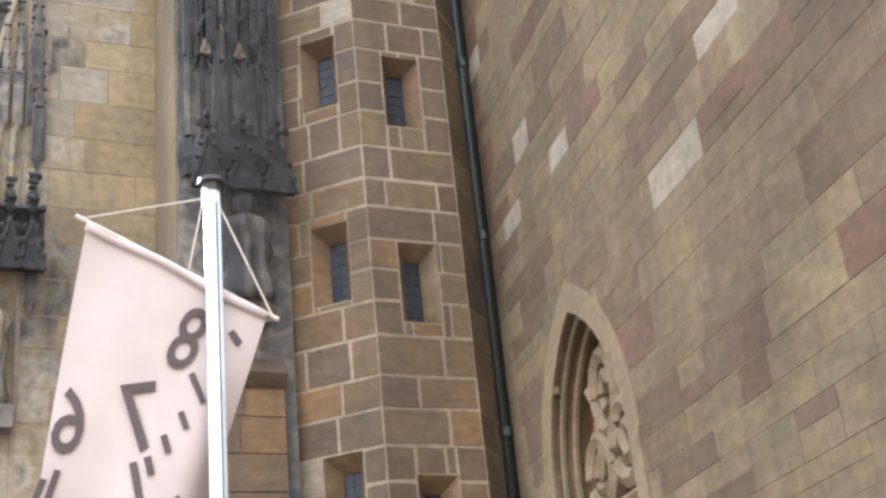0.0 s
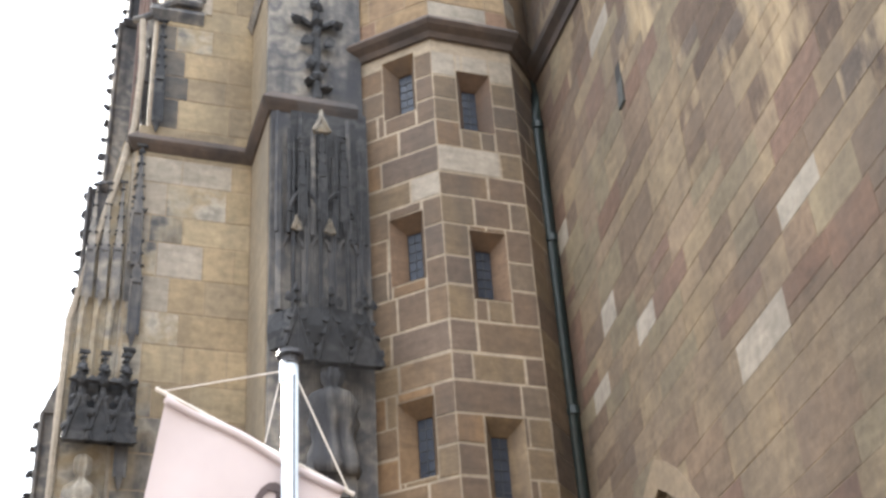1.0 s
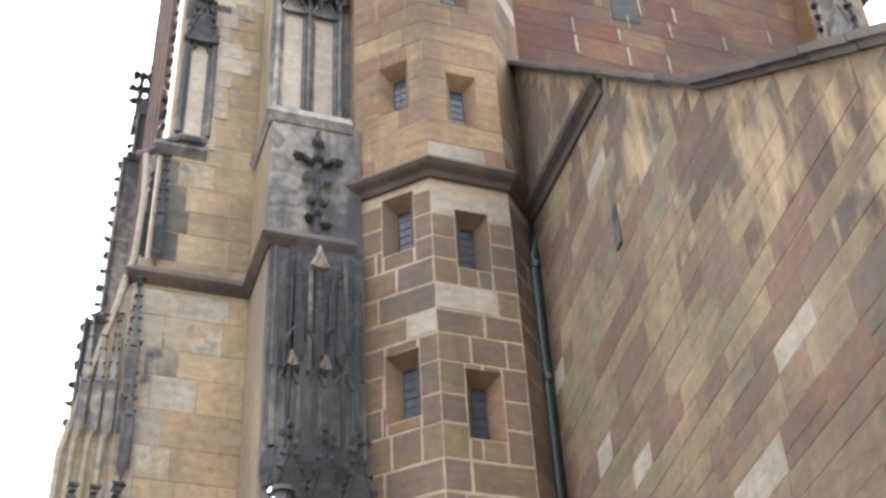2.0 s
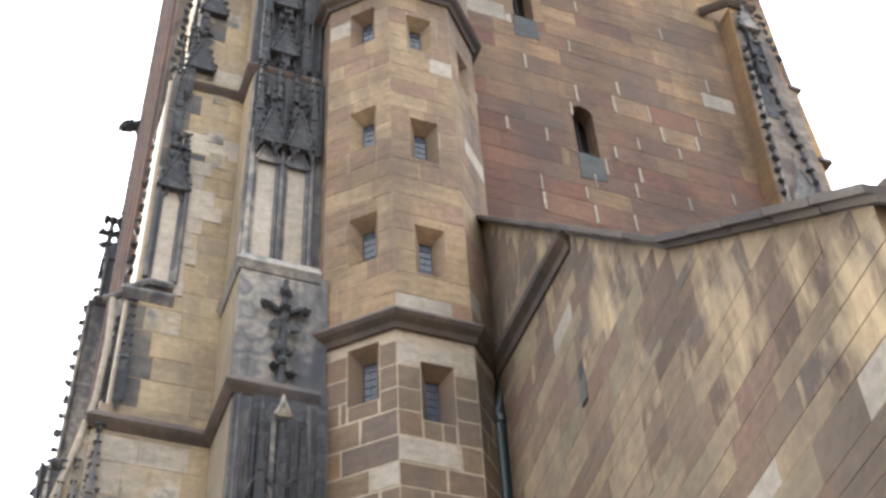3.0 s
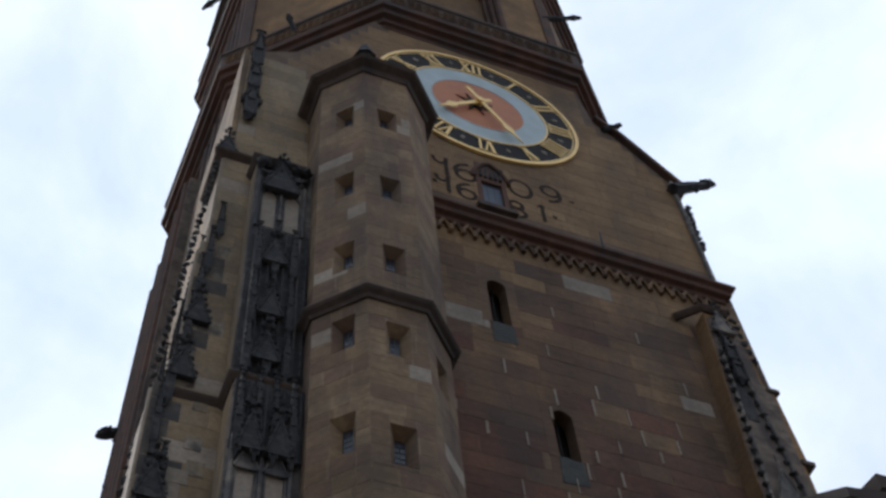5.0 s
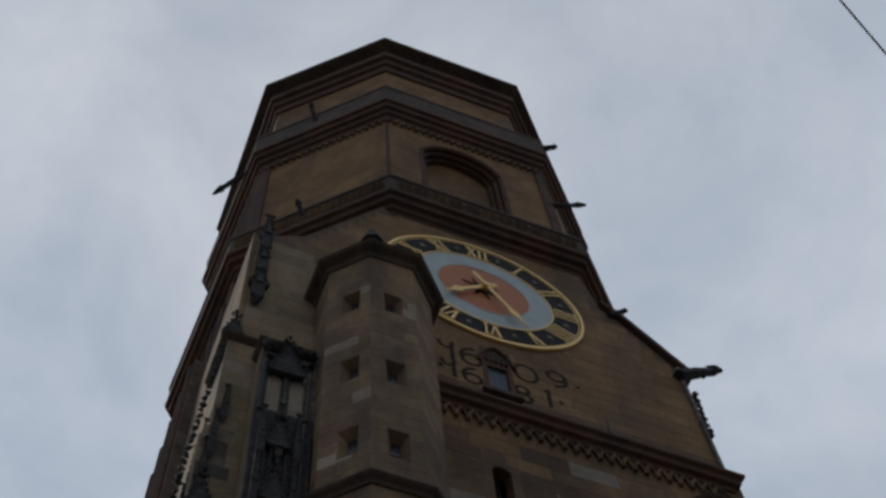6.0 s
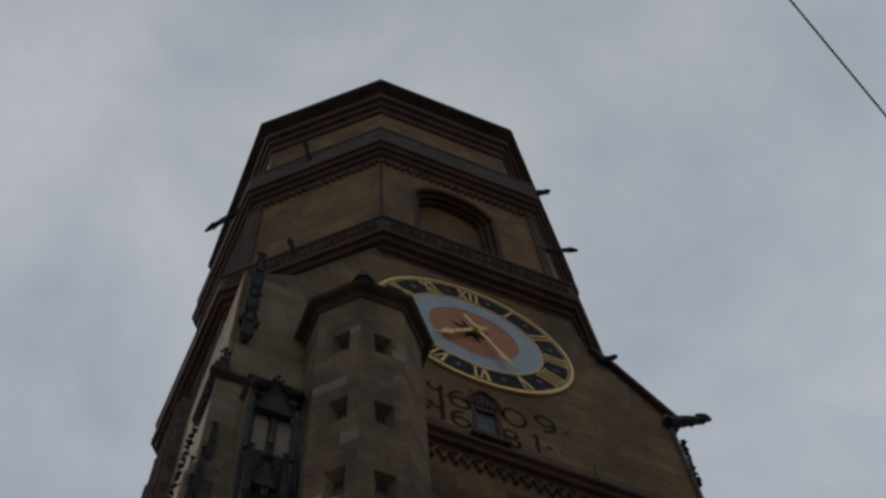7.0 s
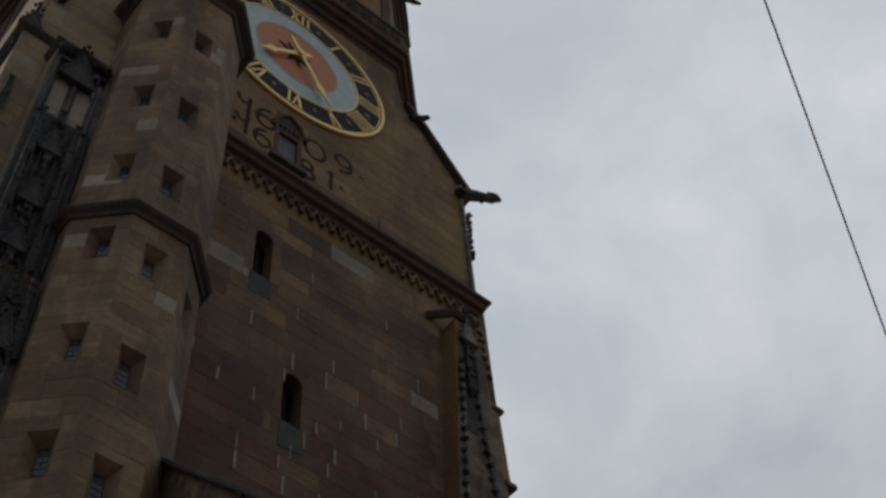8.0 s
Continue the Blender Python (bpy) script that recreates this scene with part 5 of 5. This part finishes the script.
    bmesh.ops.solidify(bm, geom=bm.faces[:], thickness=0.12)
    part("roof", bm, M_tile, t)
    # blocks
    rise = lambda v: arch_w / 2 * 1.22 if v < arch_s else max(0.0, arch_w / 2 * 1.22 * (1 - ((v - arch_s) / (arch_t + 0.2 - arch_s)) ** 1.7))
    keep = lambda u0, u1, v0, v1: v1 < cope(u1) - 0.01
    lay = Ashlar(wall, m, proud=0.002, gap=0.006, most=300, seed=81, edge=0.002, split=0.3)
    rnd = random.Random(31)
    lev = [2.4]
    while lev[-1] < 17.2:
        lev.append(lev[-1] + rnd.choice((0.28, 0.36, 0.4, 0.33, 0.44, 0.25)))

    def pick(r, u, v):
        if v > cope(u) - r.uniform(0.9, 2.6):
            return M_crust
        if u < 1.7 and v < 7.0:
            return M_smooth
        return M_pale if r.random() < 0.03 else M_aisle
    order = sorted(zip(lev, lev[1:]), key=lambda p: abs(p[0] - 7.5))
    for a, b in order:
        u_end = KINK - (b - 10.14) / (1.101 if b > 10.14 else 0.842) - 0.02
        u_end = min(W, u_end)
        if u_end < 0.9:
            continue
        hw = rise((a + b) / 2)
        holes = [(arch_u - hw, arch_u + hw, a - 0.01, b + 0.01)] if a < arch_t + 0.15 and hw > 0.02 else []
        holes.append((su - 0.085, su + 0.085, 10.31, 10.87))
        lay.course(0.5, u_end, a, b, (0.42, 1.1), pick, holes, keep)
    lay.done()
    lay = Ashlar(flank, m2, proud=0.012, gap=0.008, most=60, seed=83)
    for a, b in zip(lev, lev[1:]):
        if b < ct - 0.16:
            lay.course(0.02, 4.0, a, b, (0.5, 1.0), lambda r, u, v: M_crust if r.random() < 0.5 else M_aisle, [(0.4, 1.74, 2.0, 7.37)])
    lay.done()


aisle()


def downpipe():
    t = thing("downpipe", (6.02, 12.3, 0), "dark green painted metal downpipe in the corner between turret and aisle", "downpipe")
    x, y = 6.07, 12.5
    part("pipe", bm_tube([(x, y, 0.0), (x, y, 12.4), (x + 0.05, y + 0.05, 12.8), (x + 0.08, y + 0.08, 13.1)], 0.075, 10), M_copper, t, smooth=True)
    for z in (3.2, 5.6, 8.0, 10.4, 12.2):
        part("bracket", bm_tube([(x, y, z), (x, y, z + 0.1)], 0.095, 10), M_copper, t)


downpipe()


# ---------------------------------------------------------------- clock and painted dates
def text_mesh(body, size, material, mirror=False):
    c = bpy.data.curves.new("letters", "FONT")
    c.offset = 0.004
    c.body, c.size, c.align_x, c.align_y, c.extrude, c.resolution_u = body, size, "CENTER", "CENTER", 0.006, 3
    ob = bpy.data.objects.new("letters", c)
    scene.collection.objects.link(ob)
    bpy.context.view_layer.update()
    me = bpy.data.meshes.new_from_object(ob.evaluated_get(bpy.context.evaluated_depsgraph_get()))
    bpy.data.objects.remove(ob)
    me.materials.clear()
    me.materials.append(material)
    if mirror:
        for v in me.vertices:
            v.co.x = -v.co.x
        me.flip_normals()
    return me


CLOCK = (8.62, 35.66, 3.15)


def tower_clock():
    cx, cz, R = CLOCK
    t = thing("tower_clock", (cx, TOWER_Y - 0.02, cz), "large painted clock, black ring, gilded Roman numerals, orange centre", "clock")
    m = wall_frame(cx, TOWER_Y - 0.03, 1, 0) @ Matrix.Translation((0, cz, 0))

    def ring(r0, r1, z, name, mat, thick=0.04, label=""):
        bm = bmesh.new()
        n = 72
        rows = []
        for k in range(n):
            a = 2 * math.pi * k / n
            c, s = math.cos(a), math.sin(a)
            rows.append([bm.verts.new(m @ Vector((r * c, r * s, q))) for r, q in ((r0, z), (r1, z), (r1, z - thick), (r0, z - thick))])
        for k in range(n):
            a, b = rows[k], rows[(k + 1) % n]
            for j in range(4):
                i = (j + 1) % 4
                bm.faces.new((a[j], b[j], b[i], a[i]))
        return part(name, bm, mat, t, label)
    ring(2.17, 3.06, 0.03, "numeral_ring", M_black, label="black painted ring")
    ring(3.05, 3.15, 0.06, "outer_rim", M_gold, 0.08)
    ring(2.98, 3.01, 0.036, "rim_line", M_gold, 0.02)
    ring(2.15, 2.2, 0.045, "inner_rim", M_gold)
    ring(1.45, 2.16, 0.026, "middle_ring", M_blue, label="pale grey-blue ring")
    ring(1.42, 1.46, 0.034, "thin_line", M_blue, 0.02)
    ring(0.02, 1.43, 0.024, "centre_disc", M_orange, label="brick-orange centre")
    for k, num in enumerate(("XII", "I", "II", "III", "IIII", "V", "VI", "VII", "VIII", "IX", "X", "XI")):
        a = -2 * math.pi * k / 12
        rot = m @ Matrix.Rotation(a, 4, "Z")
        bm, bars = bmesh.new(), []
        wide = {"I": 0.2, "V": 0.34, "X": 0.34}
        total = sum(wide[c] for c in num)
        u = -total / 2
        h0, h1 = 2.26, 2.92
        for c in num:
            w = wide[c]
            strokes = {"I": [(0.5, 0.5, 0.032)], "V": [(0.12, 0.5, 0.045), (0.88, 0.5, 0.025)], "X": [(0.1, 0.9, 0.045), (0.9, 0.1, 0.025)]}[c]
            for top, low, hw in strokes:
                xa, xb = u + top * w, u + low * w
                bar = bmesh.new()
                extrude(bar, [(xb - hw, h0), (xb + hw, h0), (xa + hw, h1), (xa - hw, h1)], rot @ Matrix.Translation((0, 0, 0.055)), 0.023)
                bars.append(bar)
            u += w
        for yy in (h0, h1):
            box(bm, -total / 2 + 0.01, total / 2 - 0.01, yy - 0.011, yy + 0.011, 0.034, 0.058, m=rot)
        numeral = part("roman_numeral", bm, M_gold, t)
        for bar in bars:
            part("numeral_stroke", bar, M_gold, numeral)
        rot = m @ Matrix.Rotation(a - math.pi / 12, 4, "Z")
        bm = bmesh.new()
        extrude(bm, [(0, 2.48), (0.08, 2.6), (0, 2.72), (-0.08, 2.6)], rot @ Matrix.Translation((0, 0, 0.05)), 0.02)
        part("hour_diamond", bm, M_pale, t)

    def hand(name, ang, length, tail, w, z, knob_r):
        rot = m @ Matrix.Rotation(ang, 4, "Z")
        bm = bmesh.new()
        extrude(bm, [(-w, -tail), (w, -tail), (w * 1.1, 0), (w * 0.9, length * 0.55), (w * 2.2, length * 0.66), (w * 0.8, length * 0.78), (0, length), (-w * 0.8, length * 0.78), (-w * 2.2, length * 0.66), (-w * 0.9, length * 0.55), (-w * 1.1, 0)], rot @ Matrix.Translation((0, 0, z)), 0.03)
        part(name, bm, M_gold, t, "gilded clock hand")
    star = bmesh.new()
    extrude(star, [((0.62 if k % 2 else 0.22) * math.cos(k * math.pi / 8), (0.62 if k % 2 else 0.22) * math.sin(k * math.pi / 8)) for k in range(16)], m @ Matrix.Translation((-0.1, 0, 0.05)), 0.02)
    part("centre_star", star, M_black, t, "dark painted star")
    hand("hour_hand", radians(HOUR_DEG), 1.85, 0.5, 0.075, 0.17, 0.1)
    hand("minute_hand", radians(MIN_DEG), 2.35, 0.75, 0.065, 0.22, 0.1)
    part("hub", bm_tube([m @ Vector((0, 0, 0.0)), m @ Vector((0, 0, 0.26))], 0.12, 12), M_gold, t)


HOUR_DEG, MIN_DEG = 132, -152
tower_clock()


def arc(cx, cy, rx, ry, a0, a1, n=10):
    return [(cx + rx * math.cos(radians(a0 + (a1 - a0) * k / n)), cy + ry * math.sin(radians(a0 + (a1 - a0) * k / n))) for k in range(n + 1)]


# brush strokes of each figure in a box one high, centred
FIGURES = {
    "0": [arc(0, 0, 0.34, 0.46, 0, 360, 16)],
    "1": [[(0.08, 0.5), (0.05, 0.1), (0.05, -0.5)], arc(-0.12, 0.45, 0.2, 0.32, 180, 340, 6)],
    "I": [[(0.04, 0.5), (0.0, 0.1), (0.0, -0.5)], [(-0.12, 0.36), (0.04, 0.5)]],
    "6": [arc(0.02, -0.18, 0.3, 0.3, 0, 360, 14), arc(0.3, 0.0, 0.6, 0.52, 190, 105, 8)],
    "8": [arc(0, -0.24, 0.3, 0.26, 0, 360, 14), arc(0, 0.25, 0.23, 0.23, 0, 360, 12)],
    "9": [arc(-0.02, 0.18, 0.3, 0.3, 0, 360, 14), arc(-0.3, 0.0, 0.6, 0.52, 10, -75, 8)]}


def painted_date():
    """The years painted on the wall to either side of the small window."""
    m = wall_frame(0, TOWER_Y - 0.012, 1, 0)
    for figure, x, z, h in (("1", 7.3, 31.15, 0.95), ("6", 7.87, 31.17, 0.9), ("0", 9.42, 31.2, 0.95), ("9", 10.35, 31.43, 0.85),
                            ("1", 7.3, 30.2, 0.85), ("6", 7.83, 30.13, 0.78), ("8", 9.2, 30.02, 0.78), ("I", 9.95, 30.2, 0.85)):
        bm = bmesh.new()
        for stroke in FIGURES[figure]:
            tube(bm, [(a * h, b * h, 0) for a, b in stroke], 0.06, 6)
        for v in bm.verts:
            v.co = m @ Vector((x + v.co.x, z + v.co.y, v.co.z * 0.15))
        part("painted_number", bm, M_ink, TOWER)
    for x, z in ((6.98, 30.2), (10.28, 30.19), (10.94, 31.35)):
        part("painted_dot", bm_box(x - 0.06, x + 0.06, z - 0.06, z + 0.06, -0.004, 0.004, m=m), M_ink, TOWER)


painted_date()


# ---------------------------------------------------------------- flagpole with banner
POLE = (1.70, 7.82)
ROD_L, ROD_R = Vector((0.87, 8.09, 5.65)), Vector((2.1, 7.84, 4.91))
DOWN = Vector((-0.135, 0.02, -1.0))


def banner_at(u, q):
    """Point of the cloth: u along the rod, q metres below it."""
    p = ROD_L + (ROD_R - ROD_L) * u + DOWN * q
    f = max(0.0, u - 0.5)
    p.x -= f * f * q * 0.8
    p.y += 0.10 * math.sin(u * 5.2 + 0.6) * min(1.0, q) + f * 0.5 * q + 0.025 * math.sin(u * 11 + q * 2.2)
    return p


def flag():
    t = thing("flagpole", (*POLE, 0), "white metal flagpole with a flat dark cap", "flagpole")
    x, y = POLE
    part("pole", bm_tube([(x, y, 0), (x, y, 3.0), (x, y, 5.82)], 0.062, 16, r2=0.056), M_pole, t, smooth=True)
    part("cap", bm_tube([(x, y, 5.86), (x, y, 5.89)], 0.095, 16), M_cap, t)
    part("cap_neck", bm_tube([(x, y, 5.80), (x, y, 5.87)], 0.066, 12), M_cap, t)
    part("fitting", bm_tube([(x - 0.05, y - 0.02, 5.66), (x - 0.05, y - 0.02, 5.8)], 0.03, 8), M_pole, t)
    part("groove", bm_box(x + 0.01, x + 0.02, y - 0.064, y - 0.05, 0.2, 5.7), M_lead, t)
    b = thing("banner", tuple(ROD_L), "pale pink cloth banner with printed clock face, hanging askew", "banner")
    part("rod", bm_tube([ROD_L - (ROD_R - ROD_L) * 0.03, ROD_R + (ROD_R - ROD_L) * 0.03], 0.016, 8), M_cord, b)
    bm = bmesh.new()
    nu, nq = 36, 44
    for off in (0.0, 0.004):
        rows = []
        for i in range(nu + 1):
            rows.append([bm.verts.new(banner_at(0.03 + 0.94 * i / nu, 3.0 * j / nq) + Vector((0, off, 0))) for j in range(nq + 1)])
        for i in range(nu):
            for j in range(nq):
                bm.faces.new((rows[i][j], rows[i + 1][j], rows[i + 1][j + 1], rows[i][j + 1]))
    cloth = part("cloth", bm, M_cloth, b, smooth=True)
    hem = bmesh.new()
    tube(hem, [banner_at(0.03 + 0.94 * k / 12, 0.03) + Vector((0, -0.012, 0)) for k in range(13)], 0.03, 6)
    part("hem", hem, M_cloth, b, smooth=True)

    def printed(me, u, q, turn, name):
        """Bends flat print onto the cloth, mirrored as it shows through from the far side."""
        width = (ROD_R - ROD_L).length
        rot = Matrix.Rotation(radians(turn), 2)
        for v in me.vertices:
            p = rot @ Vector((v.co.x * 0.66, v.co.y))
            du = (p.x * 1.0) / 1.23
            qq = q - p.y - p.x * 0.59
            c = banner_at(u + du, qq)
            v.co = c + Vector((0, -0.014 - v.co.z * 0.2, 0))
        ob = new(name, me)
        attach(ob, cloth)
    printed(text_mesh("8", 0.62, M_print, True), 0.60, 0.46, -14, "printed_numeral")
    printed(text_mesh("7", 0.66, M_print, True), 0.42, 1.12, 4, "printed_numeral")
    printed(text_mesh("6", 0.62, M_print, True), 0.115, 1.34, 0, "printed_numeral")
    for k, (u, q, h) in enumerate(((0.147, 1.896, 0.16), (0.222, 1.862, 0.16), (0.299, 1.814, 0.16), (0.388, 1.714, 0.16), (0.080, 1.825, 0.32), (0.460, 1.502, 0.3), (0.503, 1.363, 0.13), (0.569, 1.177, 0.13), (0.643, 0.972, 0.13), (0.695, 0.718, 0.24), (0.846, 0.264, 0.12), (0.031, 1.839, 0.16))):
        bm = bmesh.new()
        box(bm, -0.03, 0.03, -h / 2, h / 2, -0.004, 0.004)
        me = mesh_of("printed_tick", bm, M_print)
        printed(me, u, q, (u - 0.22) * 60, "printed_tick")
    bm = bmesh.new()
    tube(bm, [banner_at(0.03 + 0.06 * k, 2.12 - 0.9 * (0.06 * k) ** 1.6 - 0.35 * 0.06 * k) + Vector((0, -0.006, 0)) for k in range(12)], 0.012, 5)
    part("printed_circle", bm, M_print, b)
    part("cord", bm_tube([ROD_L, (x - 0.03, y - 0.03, 5.74)], 0.006, 5), M_cord, b)
    part("cord", bm_tube([ROD_R, (x + 0.2, y, 5.35), (x + 0.03, y, 5.74)], 0.006, 5), M_cord, b)
    part("cord", bm_tube([(x - 0.06, y, 5.74), (x - 0.16, y + 0.03, 5.22)], 0.005, 5), M_cord, b)


flag()


def overhead_cable():
    P, Q = Vector((2.54, 0.355, 8.5)), Vector((6.1, 1.98, 8.5))
    d = (Q - P).normalized()
    pts = [P + d * (s * 0.5) for s in range(-40, 41)]
    pts = [p for p in pts if -9 < p.y < A_END]
    pts.append(P + d * ((A_END - P.y) / d.y))
    ob = new("overhead_cable", mesh_of("overhead_cable", bm_tube(pts, 0.006, 6), M_iron))
    tagged(ob, "thin black cable stretched over the street", "cable")


overhead_cable()


# ---------------------------------------------------------------- tower masonry, piece by piece
def tower_blocks():
    lay = Ashlar(TOWER_WALL, TOWER_M, proud=0.003, gap=0.007, most=300, seed=91)
    rnd = random.Random(17)
    lev = [14.5]
    while lev[-1] < 39.6:
        lev.append(lev[-1] + rnd.choice((0.46, 0.52, 0.56, 0.5, 0.6)))

    def pick(r, u, v):
        if v > 28.9 or v > 25.5 and r.random() < (v - 25.0) / 4.5:
            return M_clock_wall
        red = 0.85 if v < 21.6 else (0.45 if v < 23.0 else 0.12)
        return M_pale if r.random() < 0.008 and not 6.6 < u < 8.9 else (M_tower_red if r.random() < red else M_tower)
    cx, cz, R = CLOCK
    for a, b in zip(lev, lev[1:]):
        end = 13.9 if b < 28.9 else (13.6 if b < 34.4 else (13.68 - (b - 34.4) * 0.66 if b < 36.7 else (11.6 if b < 37.3 else 11.28)))
        if abs(a - 28.7) < 0.6:
            continue
        holes = list(TOWER_HOLES)
        q = (a + b) / 2 - cz
        if abs(q) < R - 0.1:
            hw = math.sqrt((R - 0.1) ** 2 - q * q)
            holes.append((cx - 1 - hw, cx - 1 + hw, a - 0.01, b + 0.01))
        lay.course(5.0, end, a, b, (0.7, 1.5), pick, holes)
    for a, b in zip(lev, lev[1:]):
        if 27.8 < a < 34.0:
            lay.course(0.92, 5.0, a, b, (0.6, 1.2), lambda r, u, v: M_clock_wall if u > 2.75 else (M_panel if r.random() < 0.92 else M_pale))
        elif 34.0 < a < 39.0:
            lay.course(max(0.92, 2.3 + (b - 35.4) * 0.546), 5.0, a, b, (0.6, 1.2), lambda r, u, v: M_clock_wall)
    # smears of pale mortar on upright joints
    bm = bmesh.new()
    for u, v0, v1 in lay.joints:
        if 17.5 < v0 < 26.5 and u > 5.4 and rnd.random() < (0.42 if v0 < 23 else 0.18):
            w = rnd.uniform(0.012, 0.03)
            box(bm, u - w, u + w, v0 + rnd.uniform(0, 0.12), v1 - rnd.uniform(0, 0.1), 0.0, 0.022, m=TOWER_M)
    tagged(part("mortar_smear", bm, M_pale, TOWER_WALL), kind="stuff")
    lay.done()


tower_blocks()
